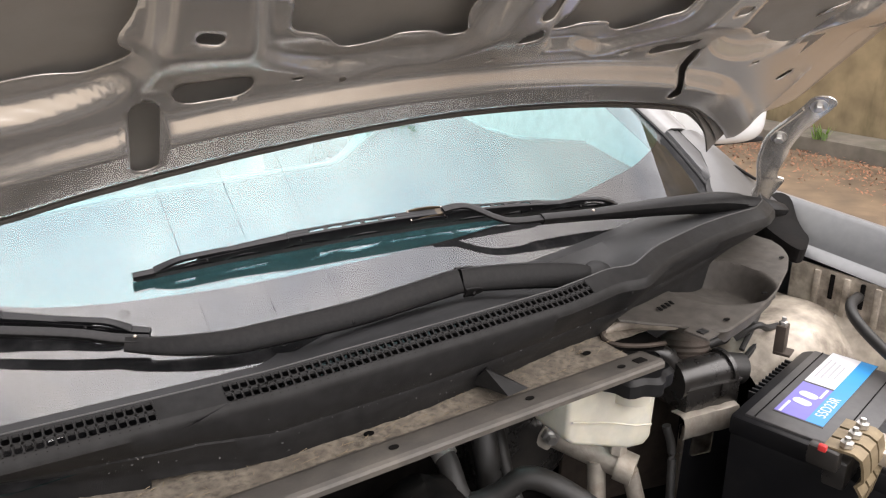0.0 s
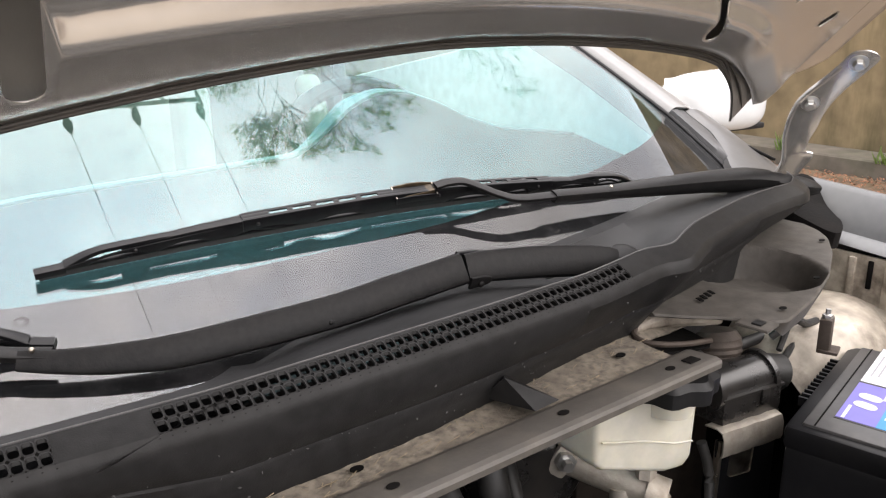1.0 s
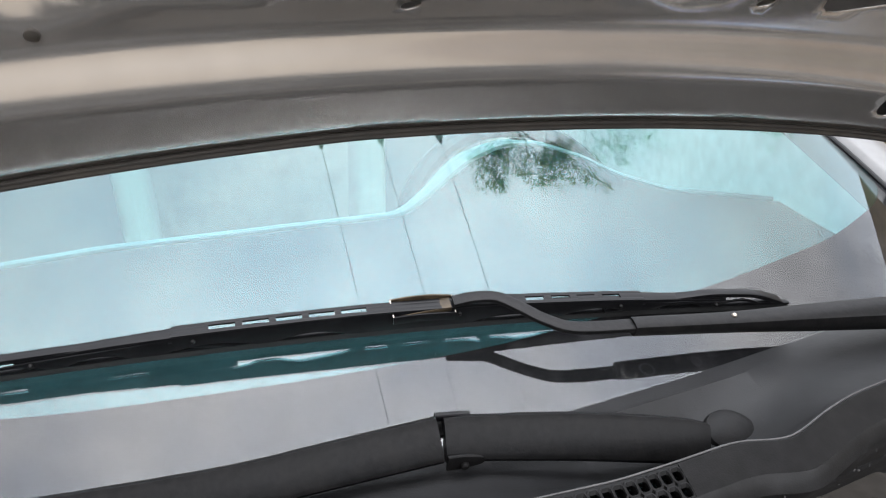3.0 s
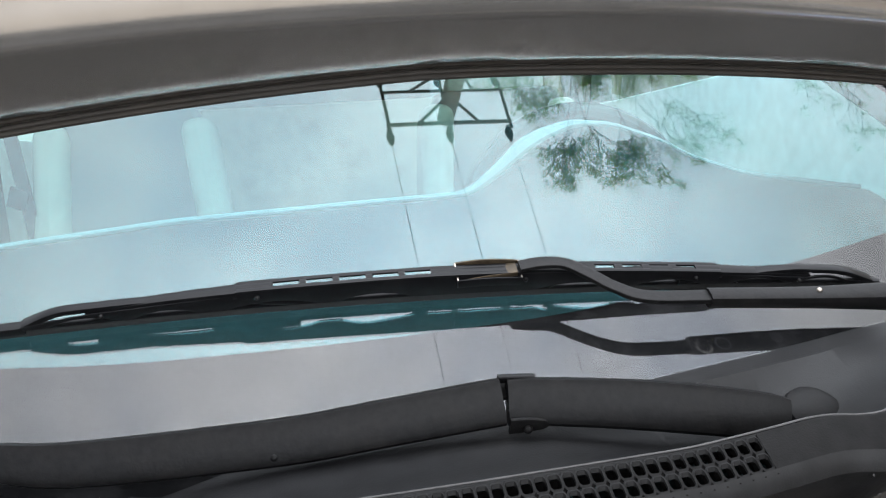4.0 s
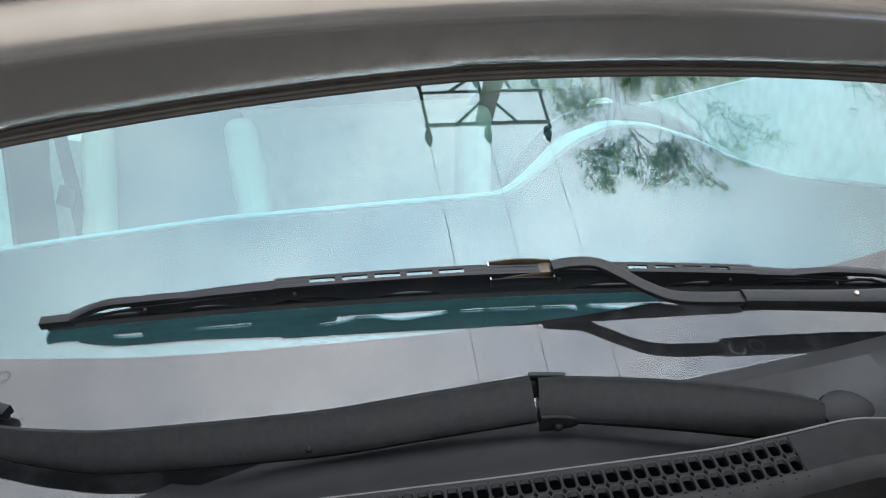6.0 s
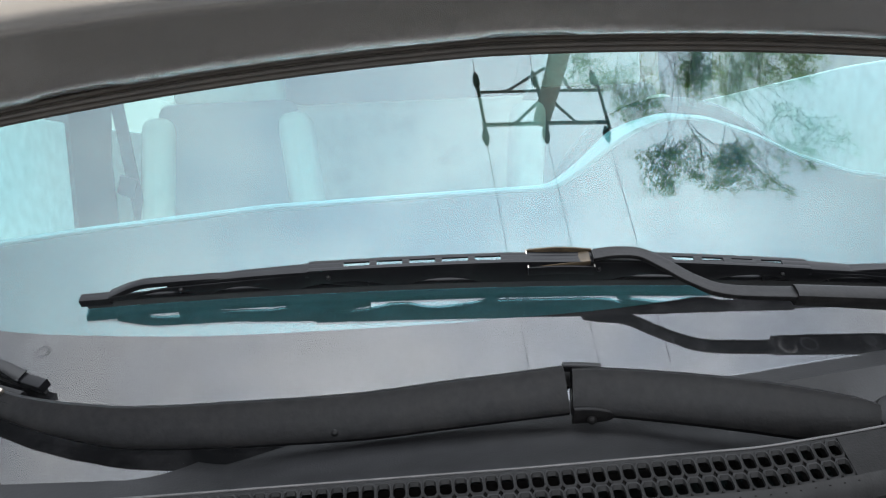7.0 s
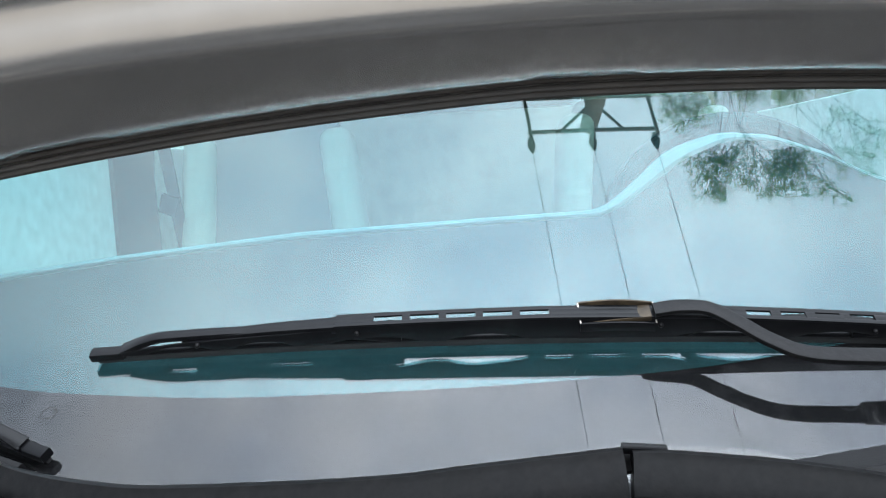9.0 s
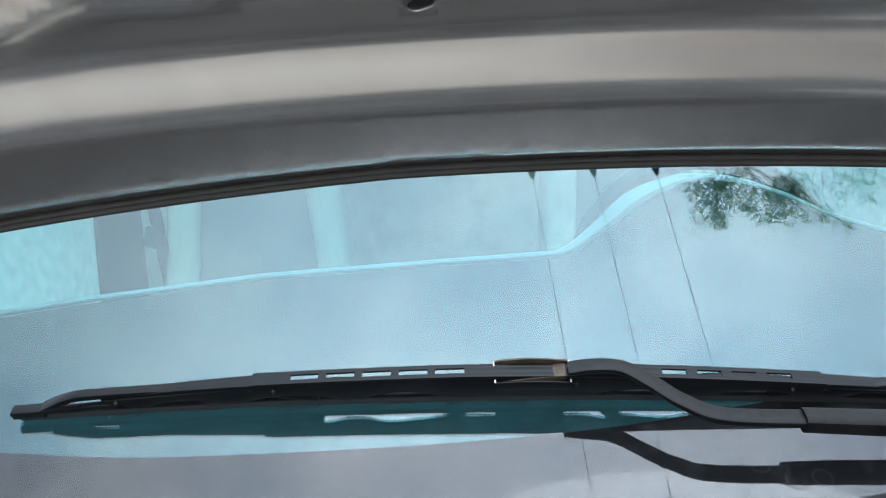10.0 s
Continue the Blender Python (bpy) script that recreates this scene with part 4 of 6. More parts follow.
def blade(parent, x0, s0, x1, s1, clip_at=0.48):
    """A bracketed wiper blade from (x0, s0) to (x1, s1) on the glass."""
    def at(f, ds=0.0, h=0.0):
        return (x0 + (x1 - x0) * f, s0 + (s1 - s0) * f + ds, h)
    part("rubber", strip([(*at(f, 0, 0.0030), 0.0028, 0.006) for f in np.linspace(0, 1, 12)], 2), RUBBER, parent, "thin black squeegee rubber")
    part("rubber_head", strip([(*at(f, 0, 0.0072), 0.0052, 0.0030) for f in np.linspace(0, 1, 12)], 2), BLADE, parent, "black rubber head with steel strips")
    part("end_cap", strip([(*at(-0.004, 0, 0.0068), 0.0072, 0.0058), (*at(0.030, 0, 0.0068), 0.0072, 0.0058)], 1, 0.1), BLADE, parent, "square plastic end cap")
    # main bracket: two cheeks and a slotted top
    fa, fb = 0.247, 0.782
    top_h = lambda f: float(np.interp(f, [0, 0.1, 0.23, 0.45, 0.6, 0.76, 0.9, 1], [0.012, 0.019, 0.0225, 0.0245, 0.0235, 0.0195, 0.016, 0.012]))
    arches = ((0.055, 0.125), (0.140, 0.205), (0.235, 0.33), (0.35, 0.43), (0.565, 0.66), (0.68, 0.765), (0.80, 0.87), (0.885, 0.95))

    def sill(f):
        """Lower edge of the cheeks: low at the claws, arched between them."""
        return 0.0082 + sum(0.0050 * math.sin(math.pi * (f - a) / (b - a)) ** 0.7 for a, b in arches if a < f < b)
    bm = bmesh.new()
    fs = np.linspace(fa, fb, 40)
    slots = [(0.284 + i * 0.0345, 0.311 + i * 0.0345) for i in range(5)] + [(0.632 + i * 0.0325, 0.655 + i * 0.0325) for i in range(4)]
    for ds in (-0.0042, 0.0042):
        low = sill if ds < 0 else (lambda f: top_h(f) - 0.0016)
        q = strip([(*at(f, ds, (top_h(f) + 0.0006 + low(f)) / 2), 0.0014, top_h(f) + 0.0006 - low(f)) for f in (np.linspace(fa, fb, 90) if ds < 0 else fs)], 1, 0.1)
        bm_add(bm, q)
    for a, b in [(fa, slots[0][0])] + [(slots[i][1], slots[i + 1][0]) for i in range(len(slots) - 1)] + [(slots[-1][1], fb)]:
        bm_add(bm, strip([(*at(f, 0, top_h(f)), 0.0044, 0.0014) for f in np.linspace(a, b, 4)], 1, 0.1))
    for ds in (-0.0034, 0.0034):
        bm_add(bm, strip([(*at(f, ds, top_h(f)), 0.0030, 0.0014) for f in fs], 1, 0.1))
    part("main_bracket", bm, BLADE, parent, "black steel bracket with a row of slots")
    for a, b, tip in ((0.095, fa + 0.006, 0.03), (0.90, fb - 0.004, 0.985)):
        part("outer_bracket", strip([(*at(a, 0, top_h(a) - 0.004), 0.0065, 0.005), (*at((a + b) / 2, 0, top_h((a + b) / 2) - 0.0032), 0.0078, 0.0056), (*at(b, 0, top_h(b) - 0.0032), 0.0094, 0.0064)], 4, 0.2), BLADE, parent, "black outer bracket cover")
        ends = np.linspace(tip, b, 40)
        part("lever_cheek", strip([(*at(f, -0.0040, (max(top_h(f) - 0.003, sill(f) + 0.002) + sill(f)) / 2), 0.0012, max(top_h(f) - 0.003, sill(f) + 0.002) - sill(f)) for f in ends], 1, 0.1), BLADE, parent)
        part("claw_lever", strip([(*at(tip, 0, 0.0092), 0.009, 0.004), (*at((tip + a) / 2, 0, 0.0165), 0.007, 0.0038), (*at(a, 0, 0.0180), 0.0065, 0.0038), (*at((a + b) / 2 + 0.02, 0, 0.0175), 0.0065, 0.0035), (*at(b + (b - a) * 0.35, 0, 0.0090), 0.009, 0.004)], 4, 0.2), BLADE, parent, "curved lever that claws the rubber")
    for a, b in ((fa - 0.03, fa + 0.20), (fb + 0.03, fb - 0.20)):
        part("inner_lever", strip([(*at(a, 0, 0.0088), 0.0065, 0.0036), (*at(0.90 * a + 0.10 * b, -0.001, 0.0150), 0.0042, 0.0026), (*at((a + b) / 2, -0.001, 0.0205), 0.0042, 0.0026), (*at(0.10 * a + 0.90 * b, -0.001, 0.0150), 0.0042, 0.0026), (*at(b, 0, 0.0088), 0.0065, 0.0036)], 4, 0.2), BLADE, parent)
    for f in (0.11, fa + 0.02, clip_at + 0.04, fb - 0.03, 0.885):
        stud(*at(f, -0.0050, top_h(f) - 0.005), 0.0015, parent, ARM, "front")
    # clip housing with open box
    c0, c1 = clip_at - 0.035, clip_at + 0.035
    part("clip_front", strip([(*at(f, -0.0066, 0.0185 + 0.001 * math.sin(math.pi * (f - c0) / (c1 - c0))), 0.0012, 0.0065) for f in np.linspace(c0, c1, 8)], 1, 0.1), BLADE, parent, "black front cheek of the clip")
    part("clip_back", strip([(*at(f, 0.0062, 0.0215 + 0.002 * math.sin(math.pi * (f - c0) / (c1 - c0))), 0.0012, 0.0085) for f in np.linspace(c0, c1, 8)], 1, 0.1), CLIPMETAL, parent, "worn bronze-coloured rear cheek of the clip")
    for f in (c0, c1):
        part("clip_rim", strip([(*at(f, -0.0066, 0.0215), 0.0009, 0.0009), (*at(f, 0.0062, 0.0255), 0.0009, 0.0009)], 2, 0.3), OLDSTEEL, parent, "bright worn edge of the clip")
    part("adapter", strip([(*at(c0 + 0.004, 0, 0.0190), 0.0110, 0.003), (*at(clip_at, 0, 0.0215), 0.0110, 0.004), (*at(c1 - 0.004, 0, 0.0232), 0.010, 0.004)], 4, 0.2), CLIPMETAL, parent, "worn brass-coloured hook adapter")
    return at


def build_driver_wiper():
    top = empty("windscreen_wiper", pane(0.62, 0.0, 0.0), "black driver-side windscreen wiper with bracketed blade, parked on the glass", "wiper", "pair of wipers")
    blade(top, -0.259, 0.0745, 0.3447, 0.0425, 0.512)
    part("arm_rod", strip([(0.070, 0.0556, 0.0268, 0.0095, 0.0032), (0.084, 0.0550, 0.0290, 0.0095, 0.0035), (0.0995, 0.0520, 0.0295, 0.0095, 0.0035), (0.113, 0.0410, 0.0285, 0.0095, 0.0035), (0.127, 0.0290, 0.0265, 0.0095, 0.0035),
                           (0.147, 0.0195, 0.0250, 0.0100, 0.004), (0.196, 0.0160, 0.0245, 0.0105, 0.0042)], 7, 0.3), ARM, top, "flat cranked steel arm rod")
    here = lambda x, y, z: Vector((x, y, z))
    part("arm_housing", strip([(0.188, 0.1710, 1.0855, 0.0125, 0.010), (0.266, 0.1710, 1.0775, 0.0140, 0.012), (0.33, 0.169, 1.0725, 0.0185, 0.016), (0.42, 0.167, 1.0650, 0.0245, 0.020), (0.50, 0.167, 1.0555, 0.0300, 0.024), (0.545, 0.163, 1.0475, 0.0300, 0.023)], 6, 0.34, here), ARM, top, "satin black channel-shaped arm")
    part("arm_head", strip([(0.543, 0.163, 1.0470, 0.0300, 0.022), (0.575, 0.157, 1.0395, 0.0300, 0.020), (0.605, 0.150, 1.0340, 0.0270, 0.017), (0.625, 0.146, 1.030, 0.018, 0.012)], 6, 0.35, here), ARM, top, "black arm head at the pivot")
    part("pivot_cap", lathe([(0.0115, -0.008), (0.0115, 0.004), (0.0095, 0.007), (0.005, 0.008)], Matrix.Translation((0.600, 0.152, 1.034)) @ look((0, 0, 0), -G_OUT).to_3x3().to_4x4(), 20), ARM, top, "round pivot cap")
    stud(0.266, 0.0134, 0.0275, 0.0020, top, OLDSTEEL, "up")
    stud(0.525, -0.004, 0.026, 0.0025, top, ARM, "front")
    return top


def build_passenger_wiper():
    top = empty("windscreen_wiper", pane(0.206, -0.0775, 0.0), "black passenger-side windscreen wiper with a long curved arm, parked low", "wiper", "pair of wipers")
    blade(top, -0.265, 0.0035, -0.700, 0.215, 0.52)
    part("arm_rod", strip([(-0.268, -0.0145, 0.0160, 0.0105, 0.006), (-0.293, -0.003, 0.0165, 0.0105, 0.006), (-0.325, 0.013, 0.021, 0.0100, 0.005), (-0.405, 0.052, 0.023, 0.0100, 0.005), (-0.485, 0.097, 0.025, 0.0100, 0.005), (-0.507, 0.118, 0.028, 0.0100, 0.004)], 6, 0.3), ARM, top, "flat steel arm rod")
    part("arm_housing", strip([(-0.2870, -0.0098, 0.0148, 0.0138, 0.0065), (-0.2625, -0.0215, 0.0138, 0.0165, 0.0079), (-0.2300, -0.0330, 0.0133, 0.0204, 0.0094), (-0.1865, -0.0425, 0.0133, 0.0237, 0.0104), (-0.0900, -0.0490, 0.0148, 0.0251, 0.0112), (-0.0300, -0.0485, 0.0178, 0.0258, 0.0115), (0.0320, -0.0470, 0.0213, 0.0264, 0.0119)], 6, 0.38, None, radians(38)), ARM, top, "satin black curved channel arm")
    part("arm_head", strip([(0.0355, -0.0470, 0.0200, 0.0254, 0.0108), (0.055, -0.0492, 0.0200, 0.0264, 0.0116), (0.107, -0.0572, 0.0182, 0.0282, 0.0124), (0.150, -0.0650, 0.0158, 0.0284, 0.0126), (0.182, -0.0708, 0.0132, 0.0270, 0.0126), (0.196, -0.0732, 0.0118, 0.0235, 0.0115)], 6, 0.38, None, radians(38)), ARM, top, "satin black arm head")
    part("pivot_cap", lathe([(0.0185, -0.012), (0.0185, 0.0015), (0.0170, 0.0050), (0.0125, 0.0072), (0.006, 0.0082)], Matrix.Translation(pane(0.2225, -0.0665, 0.0035)) @ look((0, 0, 0), -G_OUT).to_3x3().to_4x4(), 24), ARM, top, "round plastic pivot cap")
    part("hinge_lug", strip([(0.0345, -0.0590, 0.0146, 0.0026, 0.012), (0.0450, -0.0595, 0.0146, 0.0026, 0.0115), (0.0535, -0.0602, 0.0146, 0.0024, 0.0075), (0.0560, -0.0602, 0.0148, 0.0020, 0.0040)], 3, 0.4), ARM, top, "rounded side lug of the arm joint")
    part("hinge_bridge", strip([(0.0320, -0.0360, 0.0278, 0.004, 0.005), (0.0525, -0.0380, 0.0272, 0.004, 0.005)], 2, 0.3), BLADE, top)
    part("hinge_web", strip([(0.0310, -0.039, 0.020, 0.011, 0.003), (0.0385, -0.039, 0.020, 0.011, 0.003)], 2, 0.2), DARK, top)
    stud(0.044, -0.0622, 0.0140, 0.0026, top, ARM, "front")
    stud(-0.278, -0.0105, 0.0212, 0.0019, top, OLDSTEEL, "up")
    stud(-0.0914, -0.0575, 0.0137, 0.0022, top, ARM, "front")
    return top


build_driver_wiper()
build_passenger_wiper()

# ---- car body round the engine bay and cabin ----
def both(fn):
    for sx in (1, -1):
        fn(sx)


def flip(pts, sx):
    return [Vector((sx * p[0], p[1], p[2])) for p in pts]


def build_car():
    car = empty("car", (0, 1.0, 0.0), "small silver-white car with its bonnet open, standing on earth", "car")

    def side(sx):
        rows = []
        for y in np.linspace(-0.98, 0.30, 40):
            t = (y + 0.98) / 1.28
            zt = 0.90 + 0.115 * t ** 0.7
            bulge = 0.02 * math.sin(math.pi * min(1, t))
            xi = 0.70 + 0.012 * t
            x0 = 0.735 + 0.03 * t - 0.10 * max(0, 0.2 - t)
            arch = 0.28 + 0.42 * max(0.0, 1 - ((y + 0.50) / 0.33) ** 2) ** 0.5 if abs(y + 0.50) < 0.33 else 0.28
            rows.append(flip([(xi - 0.008, y, zt - 0.066), (xi, y, zt - 0.058), (xi + 0.012, y, zt - 0.054), (xi + 0.016, y, zt - 0.046), (x0 - 0.014, y, zt - 0.006), (x0 - 0.006, y, zt), (x0 + 0.004, y, zt - 0.001),
                              (x0 + 0.03, y, zt - 0.03), (x0 + 0.05 + bulge, y, zt - 0.14), (x0 + 0.055 + bulge, y, max(arch, zt - 0.3)), (x0 + 0.04 + bulge, y, arch)], sx))
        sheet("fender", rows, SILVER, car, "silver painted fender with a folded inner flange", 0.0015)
        rows = []
        for y in np.linspace(0.305, 2.95, 40):
            t = (y - 0.305) / 2.645
            rows.append(flip([(0.735, y, 0.985), (0.765, y, 0.99), (0.80, y, 0.93), (0.825 - 0.05 * t ** 4, y, 0.7), (0.82 - 0.05 * t ** 4, y, 0.5), (0.77, y, 0.28)], sx))
        sheet("door_side", rows, WHITE, car, "white painted doors and rear quarter", 0.03)
        # apron under the fender flange, with upright slots
        bm = bmesh.new()
        add_box(bm, (0.004, 0.9, 0.11), Matrix.Translation((sx * 0.706, -0.28, 0.875)))
        part("apron", bm, CREAM, car, "dusty painted inner apron")
        # near-black bars give the shade of the upright slots
        for k in range(7):
            y = 0.10 - 0.048 * k
            part("apron_slot_shade", box((0.004, 0.007, 0.040), Matrix.Translation((sx * 0.7028, y, 0.905)), 0.002), DARK, car)
        for k in range(8):
            y = 0.124 - 0.048 * k
            part("apron_rib", box((0.007, 0.010, 0.062), Matrix.Translation((sx * 0.7022, y, 0.895)), 0.003), CREAM, car)
        # strut tower with its lumpy top
        rows = []
        for i in range(22):
            a = i / 21
            r = []
            for j in range(22):
                b = j / 21
                x = 0.515 + 0.19 * a
                y = -0.20 + 0.40 * b
                d = math.hypot((x - 0.63) / 0.12, (y - 0.135) / 0.10)
                z = 0.785 + 0.085 * (1 / (1 + math.exp((d - 1.0) * 9))) + 0.012 * noise.noise(Vector((x * 14, y * 14, 2)))
                z = max(z, 0.785 + 0.08 * max(0, (x - 0.66) / 0.045))
                r.append(Vector((sx * x, y, z)))
            rows.append(r)
        sheet("strut_tower", rows, CREAM, car, "cream painted strut tower, dirty", 0.002)
        # windscreen pillar, from the joint with the lower plate upwards
        inner = lambda s: float(np.interp(s, [0.05, 0.11, 0.21, 0.30, 0.45, 1.08], [0.580, 0.602, 0.631, 0.640, 0.645, 0.505]))
        rows = []
        for s in np.linspace(0.222, 1.08, 30):
            w = inner(s)
            rows.append(flip([pane(w - 0.004, s, 0.001), pane(w, s, 0.010), pane(w + 0.006, s, 0.0145), pane(w + 0.035, s, 0.017), pane(w + 0.066, s, 0.012), pane(w + 0.078, s, 0.003), pane(w + 0.084, s, -0.03), pane(w + 0.06, s, -0.06)], sx))
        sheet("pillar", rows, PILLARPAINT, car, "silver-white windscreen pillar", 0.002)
        rows = []
        for s in np.linspace(0.04, 1.08, 30):
            w = inner(s)
            rows.append(flip([pane(w - 0.006, s, 0.001), pane(w - 0.005, s, 0.003), pane(w - 0.002, s, 0.004), pane(w + 0.002, s, 0.003)], sx))
        sheet("pillar_seal", rows, GREYPLASTIC, car, "grey rubber edge seal of the glass", 0.001)
        # dark sealing strip and painted plate at the pillar foot
        outer = lambda s: float(np.interp(s, [0.02, 0.06, 0.11, 0.158, 0.225], [0.540, 0.565, 0.616, 0.652, 0.664]))
        rows = []
        for s in np.linspace(0.085, 0.2215, 16):
            a, b = inner(s) - 0.002, outer(s) + 0.006
            rows.append(flip([pane(a, s, 0.002), pane(a + 0.001, s, 0.009), pane(a + (b - a) * 0.3, s, 0.012), pane(a + (b - a) * 0.5, s, 0.0105), pane(a + (b - a) * 0.7, s, 0.012), pane(b, s, 0.008)], sx))
        sheet("pillar_fairing", rows, material("grey_fairing" + str(sx), (0.024, 0.0235, 0.0245), 0.5, 0, 0.15, 60, (0.014, 0.0135, 0.013), 12, 0.6, 0.1, 600), car, "dark grey sealing strip at the pillar foot", 0.002)
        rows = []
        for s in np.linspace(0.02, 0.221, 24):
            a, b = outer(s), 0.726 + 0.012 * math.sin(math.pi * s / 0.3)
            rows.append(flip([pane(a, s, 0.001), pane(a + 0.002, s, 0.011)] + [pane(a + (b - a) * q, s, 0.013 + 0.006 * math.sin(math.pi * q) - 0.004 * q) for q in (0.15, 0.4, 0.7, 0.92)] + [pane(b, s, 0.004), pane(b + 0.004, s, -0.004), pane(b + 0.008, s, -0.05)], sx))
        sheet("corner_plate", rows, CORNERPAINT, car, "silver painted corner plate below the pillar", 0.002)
        # near-black bar in place of the shade inside the slot
        slot_at = Matrix.Translation(flip([pane(0.702, 0.098, 0.0165)], sx)[0])
        part("corner_slot_shade", box((0.010, 0.046, 0.004), slot_at @ pose(0, 0, 0, 18, 14 * sx, 6 * sx), 0.0015), DARK, car)
        # near-black slab standing in for shade between cowl end and fender
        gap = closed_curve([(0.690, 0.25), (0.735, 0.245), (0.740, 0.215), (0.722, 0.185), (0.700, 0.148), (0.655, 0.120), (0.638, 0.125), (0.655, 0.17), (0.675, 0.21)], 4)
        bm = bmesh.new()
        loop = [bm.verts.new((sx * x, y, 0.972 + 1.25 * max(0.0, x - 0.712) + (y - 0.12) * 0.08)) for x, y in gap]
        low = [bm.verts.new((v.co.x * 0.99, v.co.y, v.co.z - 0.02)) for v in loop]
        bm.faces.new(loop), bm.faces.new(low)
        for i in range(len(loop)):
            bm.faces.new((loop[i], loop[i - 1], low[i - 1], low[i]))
        part("pocket_shade", bm, DARK, car, "near-black slab for the shaded gap between cowl end and fender")
        # added panel that hides the bright door side behind the bay
        part("wheel_house", box((0.01, 1.26, 0.42), Matrix.Translation((sx * 0.712, -0.34, 0.62)), 0.002), DARK, car, "dark wheel house panel added to close the bay")
        # middle and rear pillars, door trim and side window
        yz = Matrix(((0, 0, 1, 0), (1, 0, 0, 0), (0, 1, 0, 0), (0, 0, 0, 1)))
        back = 0.27 if sx > 0 else 0.0
        post = [(1.28, 0.80), (1.305, 0.95), (1.34, 1.15), (1.39, 1.52), (1.63, 1.52), (1.60, 1.15), (1.545, 1.01), (1.52, 0.80)]
        post = [(y + back, z) for y, z in post]
        part("pillar_b", prism(post, Matrix.Translation((sx * 0.69, 0, 0)) @ yz, sx * 0.05, 0.01), material("pillar_trim" + str(sx), (0.025, 0.025, 0.025), 0.7), car, "dark trimmed middle pillar")
        part("pillar_c", box((0.07, 0.30, 0.60), Matrix.Translation((sx * 0.69, 2.55, 1.22)) @ pose(0, 0, 0, 14, -8 * sx, 0), 0.02), HEADLINER, car, "rear pillar trim")
        card = [(0.42, 0.40), (0.42, 1.02), (0.55, 1.09), (0.70, 1.165), (0.80, 1.200), (1.00, 1.175), (1.50, 1.09), (2.30, 0.97), (2.30, 0.40)]
        part("door_trim", prism(card, Matrix.Translation((sx * 0.70, 0, 0)) @ Matrix(((0, 0, 1, 0), (1, 0, 0, 0), (0, 1, 0, 0), (0, 0, 0, 1))), sx * 0.03, 0.006), material("door_trim_cloth" + str(sx), (0.78, 0.75, 0.70), 0.7), car, "pale door trim")
        part("side_rail", box((0.07, 1.84, 0.06), Matrix.Translation((sx * 0.60, 2.03, 1.515)), 0.02), WHITE, car, "roof side rail")
        bm = bmesh.new()
        bm.faces.new([bm.verts.new((sx * (0.716 - 0.2 * max(0.0, z - 1.1)), y, z)) for y, z in ((0.80, 1.19), (1.00, 1.165), (1.50, 1.08), (2.30, 0.965), (2.68, 1.00), (2.45, 1.49), (1.16, 1.49))])
        w = part("side_window", bm, SIDEGLASS, car, "side window glass", False)
        w.visible_shadow = False
        for y in (-0.50, 2.15):
            wheel = part("wheel", lathe([(0.12, -0.09), (0.20, -0.085), (0.275, -0.08), (0.29, -0.05), (0.29, 0.05), (0.275, 0.08), (0.20, 0.085)], pose(sx * 0.72, y, 0.29, 0, 90 * sx, 0), 36), TYRE, car, "black tyre")
            part("rim", lathe([(0.195, 0.06), (0.19, 0.088), (0.15, 0.075), (0.06, 0.085), (0.03, 0.09)], pose(sx * 0.72, y, 0.29, 0, 90 * sx, 0), 28), STEEL, wheel, "steel wheel rim")

    both(side)
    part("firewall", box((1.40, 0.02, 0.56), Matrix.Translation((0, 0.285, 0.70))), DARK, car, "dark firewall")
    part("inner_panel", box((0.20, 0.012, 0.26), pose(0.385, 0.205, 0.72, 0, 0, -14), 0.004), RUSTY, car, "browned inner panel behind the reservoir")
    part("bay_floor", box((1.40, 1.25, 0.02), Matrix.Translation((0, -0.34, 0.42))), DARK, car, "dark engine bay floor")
    part("front_panel", box((1.40, 0.05, 0.30), Matrix.Translation((0, -0.95, 0.62)), 0.02), SILVER, car, "front cross panel")
    part("bumper", box((1.56, 0.16, 0.30), Matrix.Translation((0, -1.03, 0.43)), 0.07, 4), WHITE, car, "white front bumper")
    part("roof", box((1.22, 1.84, 0.04), Matrix.Translation((0, 2.03, 1.545)), 0.018), WHITE, car, "white roof")
    part("headliner", box((1.18, 1.74, 0.012), Matrix.Translation((0, 2.05, 1.515))), HEADLINER, car, "pale headliner")
    part("cabin_floor", box((1.40, 2.6, 0.02), Matrix.Translation((0, 1.60, 0.35))), CARPET, car, "grey cabin carpet")
    part("tailgate", box((1.46, 0.06, 0.72), Matrix.Translation((0, 2.93, 0.64)), 0.025), WHITE, car, "white tailgate")
    w = part("rear_window", box((1.15, 0.0002, 0.52), Matrix.Translation((0, 2.83, 1.24)) @ pose(0, 0, 0, -18)), REARGLASS, car, "rear window glass")
    w.visible_shadow = False
    # cross rail in front of the cowl: grey lip and a dirt-caked trough behind it
    hole_x = [(-0.112, -0.006), (0.035, -0.006), (-0.34, -0.006), (0.152, -0.008)]
    rows = [[Vector((x, 0.092, 0.962)), Vector((x, 0.060, 0.964)), Vector((x, 0.026, 0.966)), Vector((x, 0.018, 0.969)), Vector((x, 0.012, 0.9765)), Vector((x, 0.007, 0.9785)), Vector((x, -0.019, 0.9815)), Vector((x, -0.0232, 0.9805)), Vector((x, -0.0246, 0.978)), Vector((x, -0.0242, 0.973))] for x in np.linspace(-0.66, 0.198, 90)]
    rail = sheet("cross_rail", rows, RAIL, car, "grey dusty sheet-metal cross rail with punched holes", 0.0015, True, 12)
    rows = []
